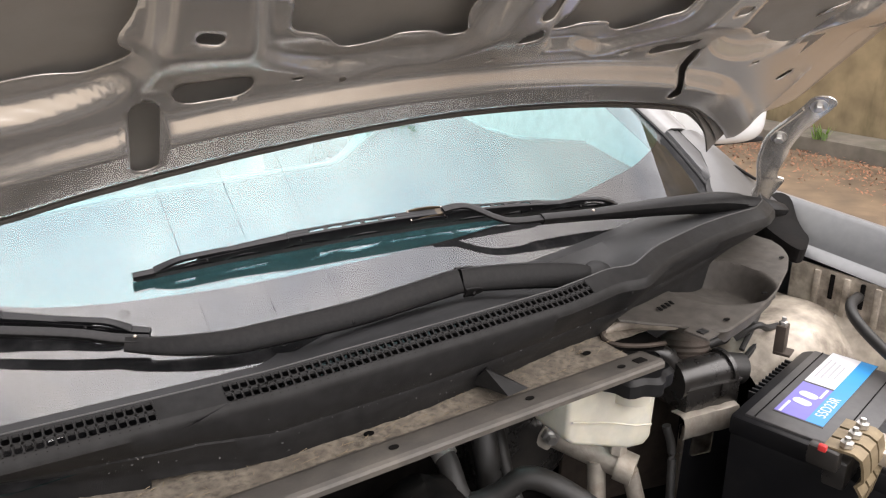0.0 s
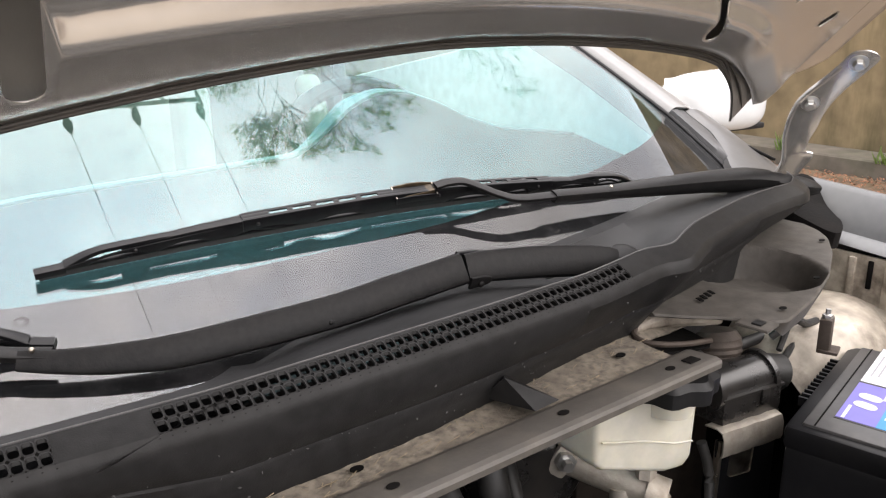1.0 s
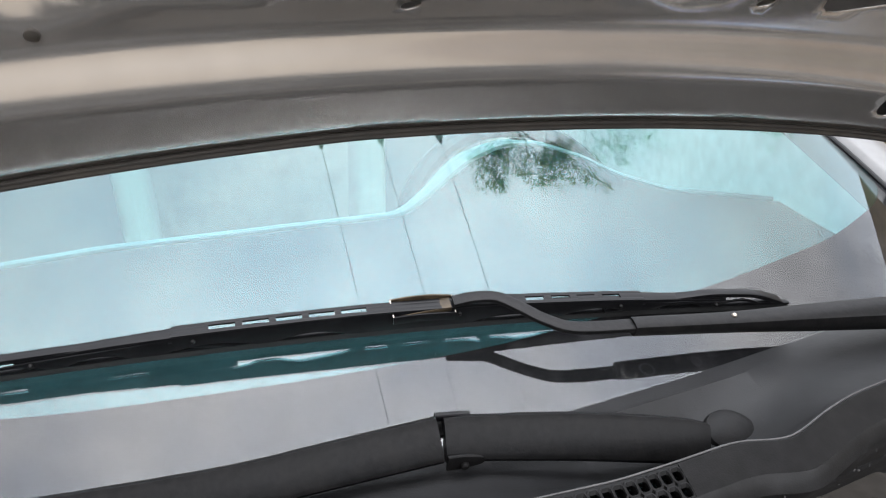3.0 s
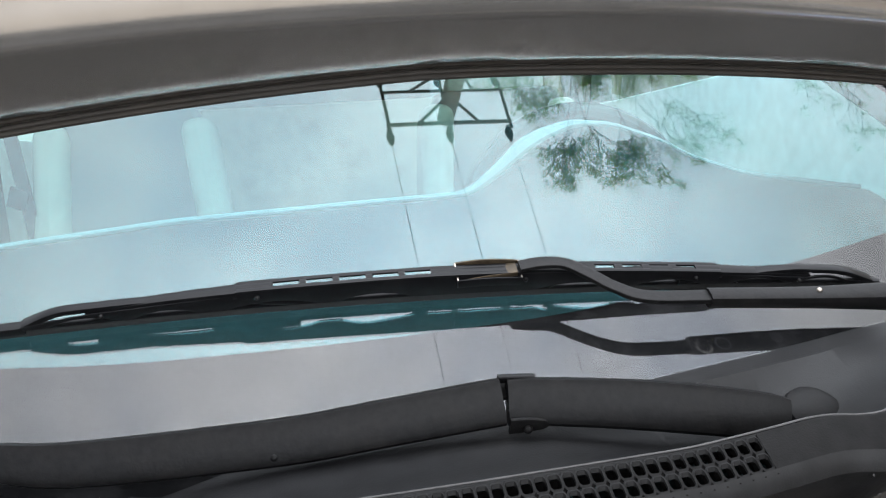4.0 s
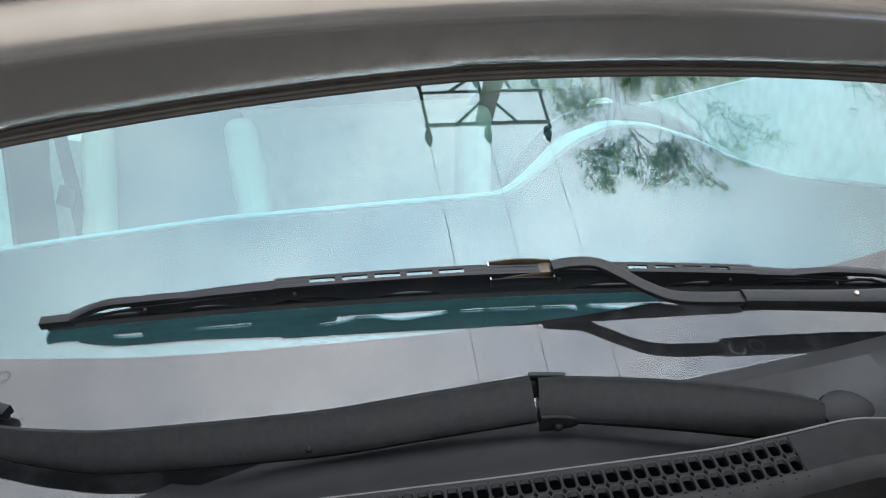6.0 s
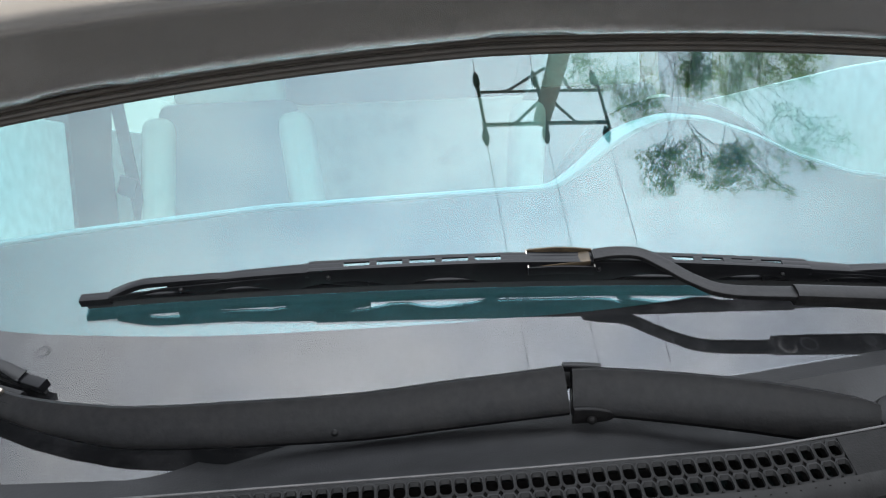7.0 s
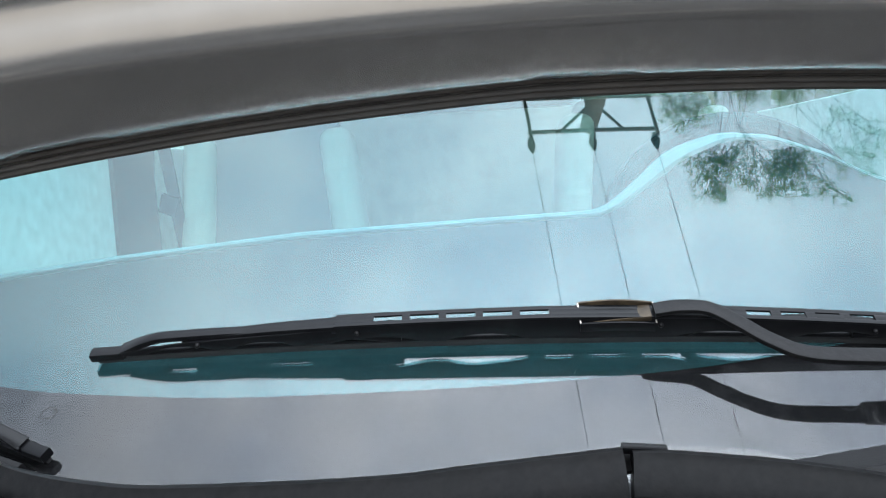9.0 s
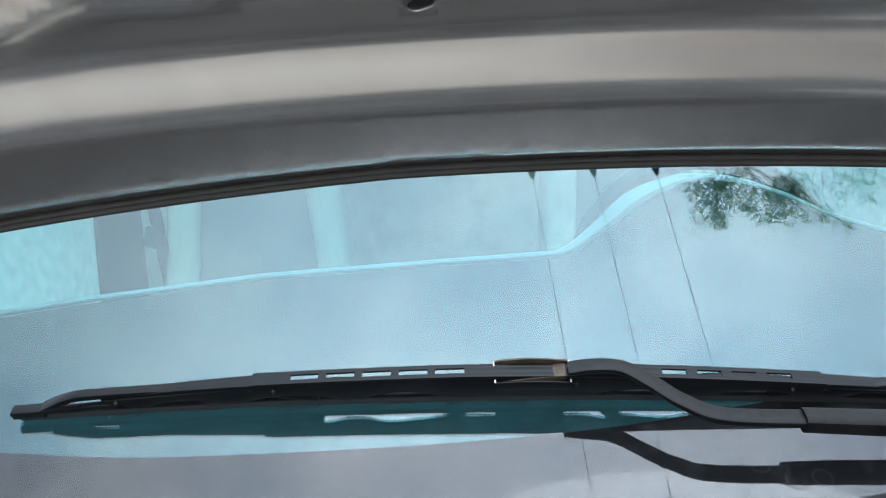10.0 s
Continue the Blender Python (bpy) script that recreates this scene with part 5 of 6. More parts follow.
    for x in np.linspace(-0.655, 0.196, 170):
        r = []
        for k in range(13):
            y = 0.090 - 0.073 * k / 12
            z = 0.9660 + 0.0016 * math.sin(math.pi * k / 12) * (0.5 + noise.noise(Vector((x * 60, y * 60, 0)))) + 0.0010 * noise.noise(Vector((x * 200, y * 200, 1)))
            r.append(Vector((x, y, z)))
        rows.append(r)
    sheet("dirt_layer", rows, DIRT, car, "pale caked dust and dry pine needles in the rail")
    # flat near-black pieces stand in for shade in the punched holes
    for x, y in hole_x:
        part("rail_hole_shade", lathe([(0.0048, 0.0), (0.0048, 0.0006)], pose(x, y, 0.9805, -6, 0, 0) @ Matrix.Diagonal((1, 0.75, 1, 1)), 14), DARK, rail)
    for x, y in ((-0.113, 0.040), (0.158, 0.050)):
        part("rail_hole_shade", lathe([(0.0052, 0.0), (0.0052, 0.0008)], pose(x, y, 0.9688, 0, 0, 0) @ Matrix.Diagonal((1, 0.7, 1, 1)), 14), DARK, rail)
    part("rail_hole_shade", box((0.013, 0.010, 0.0012), pose(0.177, -0.009, 0.9811, -6, 0, 0), 0.0004), DARK, rail)
    rows = [[Vector((x, 0.094 - 0.014 * k, 0.9655 - 0.004 * (k == 2) + 0.0015 * noise.noise(Vector((x * 60, k, 3))))) for k in range(3)] for x in np.linspace(0.194, 0.30, 18)]
    sheet("rail_end", rows, DIRT, car, "dusty cream end of the cross rail", 0.0015)
    # rolled loop at the rail's end, round a dark plate for the opening's shade, with a cream tongue of the seam flange
    rim = [(0.270, 0.090, 0.966), (0.236, 0.088, 0.967), (0.210, 0.080, 0.967), (0.201, 0.066, 0.966), (0.208, 0.050, 0.965), (0.232, 0.037, 0.963), (0.262, 0.032, 0.960)]
    part("rail_loop", tube(smooth_path(rim, 6), 0.0028, 8), RUSTY, car, "browned rolled edge at the rail's end")
    part("loop_shade", prism(closed_curve([(x, y) for x, y, _ in rim], 4), Matrix.Translation((0, 0, 0.955)), 0.002), DARK, car)
    part("rail_bracket", tube(smooth_path([(0.214, 0.082, 0.966), (0.236, 0.082, 0.970), (0.262, 0.073, 0.971), (0.284, 0.058, 0.969), (0.298, 0.046, 0.965)], 6), [0.002 + 0.008 * math.sin(math.pi * k / 24) ** 0.7 for k in range(25)], 10), CREAM, car, "cream painted curved seam flange")
    # thousands of dry needles as one layer
    rnd = random.Random(5)
    bm = bmesh.new()
    for _ in range(260):
        x, y = rnd.uniform(-0.60, 0.19), rnd.uniform(0.024, 0.072)
        a, l = rnd.uniform(0, 3.14), rnd.uniform(0.006, 0.018)
        d = Vector((math.cos(a), math.sin(a) * 0.6, rnd.uniform(-0.05, 0.04))) * l
        o = Vector((-math.sin(a), math.cos(a), 0)) * 0.00022
        p = Vector((x, y, 0.9690))
        vs = [bm.verts.new(q) for q in (p - o, p + d - o, p + d + o + Vector((0, 0, 0.0004)), p + o)]
        bm.faces.new(vs)
    tagged(part("dry_needles", bm, material("straw", (0.20, 0.155, 0.10), 0.8), car, "dry pine needles", False), kind="stuff")
    return car


build_car()


def build_strut_cover():
    """Plastic cover over the strut tower, with a scooped hollow and a skirt."""
    for sx in (1,):
        top = empty("tower_cover", (sx * 0.45, 0.05, 0.95), "grey-black plastic cover over the strut tower, with a hollow", "engine bay cover")
        edge_x = [0.222, 0.246, 0.270, 0.282, 0.303, 0.372, 0.448, 0.527, 0.572, 0.598, 0.608]
        edge_y = [0.070, 0.042, 0.020, -0.002, -0.019, -0.004, 0.022, 0.062, 0.092, 0.122, 0.150]
        front = lambda x: float(np.interp(x, edge_x, edge_y))
        rows = []
        for x in np.linspace(0.224, 0.607, 90):
            fy = float(soft(front, x, 0.006))
            by = max(fy + 0.004, float(np.interp(x, FOOT_X, FOOT_Y)) + 0.004)
            drop = 0.003 + 0.016 * min(1.0, max(0.0, (x - 0.292) / 0.02))
            r = [Vector((sx * x, fy + 0.008, 0.983 - drop)), Vector((sx * x, fy + 0.0015, 0.9825)), Vector((sx * x, fy + 0.003, 0.9848))]
            for k in range(1, 55):
                y = fy + 0.003 + (by - fy - 0.003) * k / 54
                ramp = min(1.0, max(0.0, (x - 0.305) / 0.150))
                wall = min(1.0, max(0.0, (0.080 - math.hypot(x - 0.408, y - 0.092)) / 0.022))
                r.append(Vector((sx * x, y, 0.985 - 0.036 * ramp * ramp * (3 - 2 * ramp) * wall * wall * (3 - 2 * wall))))
            rows.append(r)
        sheet("cover_plate", rows, TOWERPLASTIC, top, "faded plastic plate with a scooped hollow", 0.002)
        # near-black discs and bars paint the shade of clip holes and vents
        for x, y in ((0.423, 0.024), (0.550, 0.090), (0.322, -0.001)):
            part("clip_hole_shade", lathe([(0.0042, 0), (0.0042, 0.0008)], pose(sx * x, y, 0.9872) @ Matrix.Diagonal((1, 0.7, 1, 1)), 12), DARK, top)
        for k in range(4):
            part("vent_slot_shade", box((0.0035, 0.009, 0.001), pose(sx * (0.281 + 0.0083 * k), 0.061 + 0.0018 * k, 0.9874, 0, 0, -20 * sx)), DARK, top)
        part("tab", box((0.024, 0.030, 0.003), pose(sx * 0.277, -0.004, 0.9842, 0, 0, 8), 0.001), TOWERPLASTIC, top, "square fixing tab")
        part("clip", box((0.011, 0.009, 0.002), pose(sx * 0.276, -0.006, 0.9865, 0, 0, 8), 0.0006), PLASTIC, top, "square plastic clip")


build_strut_cover()


# ---- engine bay ----
def build_battery():
    turn = 13.6
    eye = Vector((-0.33, -0.44, 1.29))
    m0 = Matrix.Translation(eye) @ Matrix.Scale(1.07, 4) @ Matrix.Translation(-eye) @ pose(0.313, -0.025, 0.0, 0, 0, turn)
    c = m0 @ Vector((0.1145, -0.0865, 0.0))
    top = empty("car_battery", (c.x, c.y, 0.68), "black car battery with a white, violet and blue label", "battery")
    at = lambda x, y, z, rz=0: m0 @ pose(x, y, z, 0, 0, rz)
    part("case", box((0.226, 0.170, 0.180), at(0.1145, -0.0865, 0.764), 0.006), BATT, top, "black ribbed battery case")
    part("lid_rim", box((0.229, 0.173, 0.024), at(0.1145, -0.0865, 0.8645), 0.005), BATT, top, "black lid rim")
    part("lid", box((0.214, 0.120, 0.006), at(0.1175, -0.073, 0.8765), 0.0025), BATTLID, top, "dusty grey-black lid")
    for k in range(10):
        part("rib", box((0.003, 0.0025, 0.10), at(0.02 + 0.021 * k, -0.001, 0.775)), BATT, top)
    for k in range(12):
        part("comb_tooth", box((0.003, 0.010, 0.010), at(0.07 + 0.010 * k, 0.003, 0.870)), BATT, top)
    for y in (-0.024, -0.108):
        part("lid_groove", box((0.212, 0.0015, 0.0006), at(0.1175, y, 0.8797)), DARK, top)
    z = 0.8798
    label = part("label", box((0.194, 0.056, 0.0006), at(0.135, -0.061, z), 0.0002), BATTLID, top, "printed label")
    part("violet_field", box((0.088, 0.035, 0.0004), at(0.084, -0.0515, z + 0.0006)), LPURPLE, label)
    part("white_field", box((0.098, 0.035, 0.0004), at(0.181, -0.0515, z + 0.0007)), LWHITE, label)
    part("blue_field", box((0.190, 0.019, 0.0004), at(0.135, -0.0785, z + 0.0006)), LBLUE, label)
    # maker's mark as two plain round shapes
    for x in (0.078, 0.098):
        part("mark", prism(slot(0.0, 0.0, 0.022, 0.0135, 80), at(x, -0.0515, z + 0.0009), 0.0003), LWHITE, label)
    part("print_bar", box((0.030, 0.003, 0.0003), at(0.056, -0.040, z + 0.0010)), LWHITE, label)
    part("print_bar", box((0.026, 0.003, 0.0003), at(0.112, -0.064, z + 0.0010)), LWHITE, label)
    writing("55D23R", 0.0165, at(0.085, -0.0785, z + 0.0009), LWHITE, label)
    for k in range(4):
        part("print_bar", box((0.060 - 0.006 * k, 0.0018, 0.0003), at(0.178, -0.040 - 0.0065 * k, z + 0.0011)), INK, label)
    # posts and cable clamps
    for x, mat in ((0.028, CASTALU), (0.200, PLASTIC)):
        post = part("post", lathe([(0.011, 0), (0.0095, 0.018), (0.008, 0.019)], at(x, -0.146, 0.862), 16), STEEL, top, "lead terminal post")
        if mat is CASTALU:
            bm = box((0.030, 0.034, 0.012), at(x, -0.140, 0.892), 0.003)
            add_box(bm, (0.012, 0.040, 0.016), at(x - 0.018, -0.158, 0.889), 0.003)
            part("cable_clamp", bm, CASTALU, post, "corroded yellowish cable clamp")
        else:
            part("cable_clamp", box((0.052, 0.046, 0.026), at(x, -0.150, 0.886, 18), 0.006), PLASTIC, post, "black rubber terminal cover")
    bm = bmesh.new()
    near = m0 @ Matrix.Translation((-0.050, 0.032, 0.004))
    at2 = lambda x, y, z, rz=0: near @ pose(x, y, z, 0, 0, rz)
    add_box(bm, (0.064, 0.022, 0.030), at2(0.034, -0.160, 0.880), 0.004)
    add_box(bm, (0.016, 0.030, 0.022), at2(-0.002, -0.150, 0.900), 0.004)
    link = part("fuse_link", bm, BLACKMETAL, top, "black fusible link block")
    for x in (0.006, 0.029, 0.052):
        sheet("link_plate", [[at2(x + u, y, z).translation for y, z in ((-0.148, 0.9125), (-0.176, 0.9140), (-0.184, 0.9100), (-0.187, 0.9010), (-0.189, 0.888), (-0.184, 0.880), (-0.190, 0.872), (-0.187, 0.850))] for u in (-0.0095, -0.008, 0.008, 0.0095)], BRASS, link, "folded brass-coloured link plate", 0.003)
        part("nut", lathe([(0.0065, 0), (0.0065, 0.005), (0.003, 0.006), (0.003, 0.010)], at2(x, -0.166, 0.9145), 6), STEEL, link, "hexagonal nut")
    part("red_tab", box((0.006, 0.008, 0.007), at2(-0.012, -0.150, 0.914), 0.002), RED, link, "red plastic tab")
    for k in range(3):
        part("cable", tube(smooth_path([at2(0.012 + 0.022 * k, -0.206, 0.856).translation, at2(0.014 + 0.022 * k, -0.215, 0.82).translation, at2(0.02 + 0.02 * k, -0.20, 0.74).translation], 5), 0.0055, 8), HOSE, top, "black battery cable")


build_battery()


def build_brake():
    top = empty("brake_booster", (0.22, 0.26, 0.62), "black round brake servo on the firewall, with cast master cylinder", "brake booster")
    part("shell", lathe([(0.02, -0.01), (0.105, -0.005), (0.112, 0.01), (0.112, 0.022), (0.104, 0.028), (0.098, 0.045), (0.070, 0.062), (0.040, 0.066)], pose(0.225, 0.275, 0.745, 90, 0, 0), 40), BLACKMETAL, top, "glossy black pressed shell")
    for r, y in ((0.108, 0.262), (0.098, 0.240)):
        part("seam_ring", tube([Vector((0.225 + r * math.cos(a), y, 0.745 + r * math.sin(a))) for a in np.linspace(0, 2 * math.pi, 49)], 0.0035, 6), BLACKMETAL, top, "rolled seam of the shell")
    bm = tube([(0.262, 0.215, 0.738), (0.285, 0.168, 0.730), (0.310, 0.118, 0.722)], [0.019, 0.019, 0.019], 18)
    add_tube(bm, [(0.302, 0.128, 0.725), (0.314, 0.108, 0.720)], 0.0225, 18)
    add_tube(bm, [(0.283, 0.150, 0.726), (0.281, 0.142, 0.66)], 0.013, 12)
    add_tube(bm, [(0.312, 0.115, 0.718), (0.330, 0.108, 0.650)], 0.012, 12)
    add_box(bm, (0.058, 0.012, 0.036), pose(0.258, 0.208, 0.745, 0, 0, -26), 0.005)
    add_lathe(bm, [(0.012, 0), (0.012, 0.016), (0.008, 0.018)], pose(0.300, 0.128, 0.742, -8, 12, 0), 6)
    add_box(bm, (0.030, 0.010, 0.050), pose(0.244, 0.205, 0.752, 0, 35, -26), 0.006)
    cyl = part("master_cylinder", bm, CASTALU, top, "dull cast master cylinder")
    part("flange_nut", lathe([(0.013, 0), (0.013, 0.010), (0.007, 0.011), (0.007, 0.020)], pose(0.243, 0.203, 0.752, 90, 0, -26), 6), STEEL, cyl, "steel flange nut")
    for a in ((0.281, 0.142, 0.665), (0.330, 0.108, 0.655)):
        part("brake_pipe", tube(smooth_path([a, (a[0] + 0.004, a[1] - 0.004, a[2] - 0.05), (a[0] + 0.03, a[1] + 0.02, a[2] - 0.12)], 5), 0.005, 8), RUSTY, cyl, "steel brake pipe")
    tank = empty("fluid_reservoir", (0.27, 0.10, 0.76), "yellowed translucent brake fluid tank with a black cap", "reservoir")
    bm = bmesh.new()
    vs = []
    for dy in (-0.030, 0.034):
        for x, z in ((0.182, 0.884), (0.182, 0.826), (0.192, 0.817), (0.250, 0.806), (0.285, 0.790), (0.312, 0.789), (0.324, 0.799), (0.328, 0.866), (0.318, 0.880), (0.285, 0.888)):
            vs.append(bm.verts.new((x, 0.100 + dy - 0.14 * (x - 0.25), z)))
    bmesh.ops.convex_hull(bm, input=vs)
    bmesh.ops.bevel(bm, geom=[e for e in bm.edges if len(e.link_faces) == 2 and e.calc_face_angle() > 0.5], offset=0.006, segments=3, affect="EDGES", profile=0.5)
    part("tank", bm, TANK, tank, "yellowed translucent plastic tank")
    part("seam", tube([(0.186, 0.0755, 0.852), (0.25, 0.0695, 0.836), (0.295, 0.0635, 0.822), (0.322, 0.0600, 0.818)], 0.0012, 6), TANK, tank, "moulded seam")
    part("neck", lathe([(0.030, 0.0), (0.030, 0.028), (0.026, 0.03)], pose(0.286, 0.074, 0.862), 24), TANK, tank, "round filler neck")
    bm = bmesh.new()
    n = 48
    rings = []
    for r, z in ((0.034, 0.0), (0.041, 0.004), (0.042, 0.020), (0.037, 0.026), (0.020, 0.028)):
        ring = []
        for i in range(n):
            a = 2 * math.pi * i / n
            k = r * (1 + 0.07 * math.cos(8 * a)) if r > 0.03 else r
            ring.append(bm.verts.new((0.278 + 1.3 * k * math.cos(a), 0.068 + 1.15 * k * math.sin(a), 0.886 + z)))
        rings.append(ring)
    for a, b in zip(rings, rings[1:]):
        for i in range(n):
            bm.faces.new((a[i], a[(i + 1) % n], b[(i + 1) % n], b[i]))
    bm.faces.new(rings[0]), bm.faces.new(rings[-1])
    part("cap", bm, GREYPLASTIC, tank, "scalloped black screw cap")
    for ob in tank.children:
        ob.data.transform(Matrix.Translation((0.160 - 0.160 * 0.86 - 0.020, -0.004, 0.016)) @ Matrix.Diagonal((0.86, 1, 1, 1)))


build_brake()


def build_bay_things():
    box_ = empty("relay_box", (0.47, 0.10, 0.79), "glossy black relay box with a ribbed round lid", "relay box")
    m = pose(0.438, 0.114, 0.824, 0, 0, -9.5)
    part("body", box((0.092, 0.058, 0.040), m @ pose(0, 0, -0.016), 0.003), BLACKMETAL, box_, "black plastic body")
    part("ledge", box((0.096, 0.062, 0.004), m @ pose(0, 0, 0.002), 0.0012), BLACKMETAL, box_)
    part("drum", tube([m @ Vector((-0.044, -0.002, 0.008)), m @ Vector((0.034, -0.002, 0.008))], 0.0245, 32), BLACKMETAL, box_, "half-round black drum")
    part("end_plate", tube([m @ Vector((-0.052, -0.002, 0.008)), m @ Vector((-0.044, -0.002, 0.008))], 0.0285, 32), BLACKMETAL, box_, "round black end plate")
    part("collar", tube([m @ Vector((0.034, -0.002, 0.008)), m @ Vector((0.040, -0.002, 0.009))], 0.0290, 28), BLACKMETAL, box_)
    part("collar", tube([m @ Vector((0.040, -0.002, 0.008)), m @ Vector((0.066, -0.006, 0.002))], 0.022, 28), HOSE, box_, "dull rubber sleeve")
    part("clip", box((0.012, 0.004, 0.020), m @ pose(0.016, -0.031, -0.006), 0.001), BLACKMETAL, box_, "plastic latch")
    part("neck", tube(smooth_path([m @ Vector((-0.046, 0.004, 0.026)), m @ Vector((-0.062, 0.010, 0.044)), m @ Vector((-0.085, 0.020, 0.052))], 5), 0.013, 12), BLACKMETAL, box_, "black neck of the box")
    can = empty("vacuum_canister", (0.46, 0.165, 0.80), "ribbed brown-black canister behind the relay box", "canister")
    part("shell", lathe([(0.034, -0.07), (0.036, 0.0), (0.0345, 0.004), (0.036, 0.008), (0.0345, 0.012), (0.036, 0.016), (0.0345, 0.020), (0.035, 0.024), (0.028, 0.034), (0.010, 0.037)], pose(0.455, 0.160, 0.838, -12, 8, 0), 30), RUSTY, can, "ribbed browned shell")
    br = empty("battery_bracket", (0.43, 0.09, 0.62), "dull steel bracket and black tray wall beside the battery", "bracket")
    bend = [(-0.044, 0.010), (-0.012, 0.014), (0.002, 0.012), (0.008, 0.004), (0.008, -0.014), (0.004, -0.020)]
    mb = pose(0.422, 0.090, 0.780, 0, 0, -10)
    sheet("strap", [[mb @ Vector((x, -q[0] * 0.6 - 0.012, q[1] + 0.0005 * math.sin(x * 190) + 0.0008 * noise.noise(Vector((x * 70, q[0] * 90, 5))))) for q in bend] for x in np.linspace(-0.044, 0.050, 22)], CASTALU, br, "crumpled bright steel strap", 0.0015)
    part("wall", box((0.094, 0.006, 0.17), pose(0.436, 0.092, 0.685, 0, 0, -10), 0.002), BATT, br, "black tray wall")
    part("tag", box((0.034, 0.002, 0.040), pose(0.424, 0.0885, 0.738, 0, 4, -10), 0.003), OLDSTEEL, br, "dull metal tag")
    part("edge_strip", box((0.005, 0.010, 0.16), pose(0.390, 0.099, 0.69, 0, 2, -10), 0.002), OLDSTEEL, br, "bright worn edge strip")
    for i, (pts, r, label) in enumerate((
            ([(0.060, 0.215, 0.80), (0.052, 0.190, 0.815), (0.050, 0.165, 0.80), (0.052, 0.130, 0.765), (0.085, 0.110, 0.775), (0.115, 0.090, 0.800), (0.150, 0.050, 0.785), (0.20, -0.01, 0.735), (0.24, -0.10, 0.68)], 0.014, "thick black coolant hose, bent"),
            ([(0.120, 0.24, 0.84), (0.118, 0.20, 0.83), (0.112, 0.17, 0.78), (0.11, 0.15, 0.70), (0.12, 0.1, 0.6)], 0.017, "black heater hose dropping from the firewall"),
            ([(0.165, 0.25, 0.80), (0.150, 0.20, 0.79), (0.140, 0.16, 0.74), (0.15, 0.10, 0.66)], 0.010, "thin black vacuum hose"),
            ([(0.40, 0.14, 0.86), (0.44, 0.16, 0.84), (0.50, 0.15, 0.845), (0.56, 0.14, 0.850), (0.60, 0.15, 0.850)], 0.0075, "black taped wiring loom"),
            ([(0.36, 0.10, 0.78), (0.365, 0.09, 0.74), (0.35, 0.07, 0.66), (0.36, 0.05, 0.58)], 0.006, "dark wiring beside the tank"),
            ([(0.70, 0.055, 0.905), (0.665, 0.045, 0.905), (0.635, 0.020, 0.90), (0.62, -0.02, 0.885), (0.60, -0.08, 0.87)], 0.008, "grey-black cable over the tower"))):
        h = empty("engine_hose", pts[0], label, "hose", "hoses in the engine bay")
        part("pipe", tube(smooth_path(pts, 8), r, 12, 0.02 if r > 0.008 else 0), HOSE, h)
    for pts, r in (([(0.505, 0.115, 0.865), (0.53, 0.10, 0.885), (0.555, 0.100, 0.875), (0.58, 0.10, 0.872)], 0.005), ([(0.51, 0.105, 0.85), (0.545, 0.115, 0.875), (0.58, 0.13, 0.89), (0.62, 0.14, 0.895)], 0.004),
                   ([(0.51, 0.10, 0.835), (0.54, 0.105, 0.850), (0.57, 0.115, 0.868)], 0.0045)):
        h = empty("wiring_loom", pts[0], "dark taped wiring beside the relay box", "wiring", "wiring by the battery")
        part("loom", tube(smooth_path(pts, 8), r, 8), HOSE, h)
    cl = empty("hose_clamp", (0.052, 0.178, 0.81), "bright steel hose clamp", "clamp")
    part("band", tube([(0.050, 0.180, 0.812), (0.0505, 0.170, 0.806)], 0.0155, 16), STEEL, cl)
    al = empty("alternator", (-0.02, 0.13, 0.70), "grimy cast housing with an oily wire mesh, deep in the bay", "alternator")
    rows = []
    for i in range(19):
        a = math.pi * i / 18
        r = []
        for j in range(20):
            b = 2 * math.pi * j / 19
            k = 0.062 * (1 + 0.12 * noise.noise(Vector((3 * math.sin(a) * math.cos(b), 3 * math.sin(a) * math.sin(b), 3 * math.cos(a)))))
            r.append(Vector((0.005 + k * math.sin(a) * math.cos(b), 0.145 + k * math.sin(a) * math.sin(b), 0.735 + 1.1 * k * math.cos(a))))
        rows.append(r)
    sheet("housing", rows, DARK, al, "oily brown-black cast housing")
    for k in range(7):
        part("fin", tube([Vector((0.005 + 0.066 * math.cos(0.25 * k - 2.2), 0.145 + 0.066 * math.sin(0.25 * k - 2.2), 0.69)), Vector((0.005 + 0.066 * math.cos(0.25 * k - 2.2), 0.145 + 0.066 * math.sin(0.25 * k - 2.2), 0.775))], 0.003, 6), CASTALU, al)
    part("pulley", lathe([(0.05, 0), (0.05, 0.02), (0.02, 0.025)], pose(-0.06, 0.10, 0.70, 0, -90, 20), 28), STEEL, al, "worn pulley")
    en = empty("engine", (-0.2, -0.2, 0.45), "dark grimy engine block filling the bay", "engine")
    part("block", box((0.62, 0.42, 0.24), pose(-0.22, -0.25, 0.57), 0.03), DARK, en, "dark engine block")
    part("cover", box((0.46, 0.20, 0.06), pose(-0.22, -0.20, 0.71), 0.02), GREYPLASTIC, en, "black cam cover")
    # bolt and clip on the tower top
    st = empty("tower_bracket", (0.52, 0.07, 0.885), "small browned steel bracket with a stud on the strut tower", "bracket")
    bm = box((0.020, 0.014, 0.044), pose(0.540, 0.066, 0.876, 0, 0, 20), 0.002)
    add_box(bm, (0.024, 0.022, 0.004), pose(0.541, 0.060, 0.858, 0, 0, 20), 0.001)
    part("plate", bm, RUSTY, st)
    part("stud", lathe([(0.006, 0), (0.006, 0.005), (0.003, 0.006), (0.003, 0.012)], pose(0.540, 0.066, 0.897), 6), STEEL, st, "steel stud and nut")


build_bay_things()


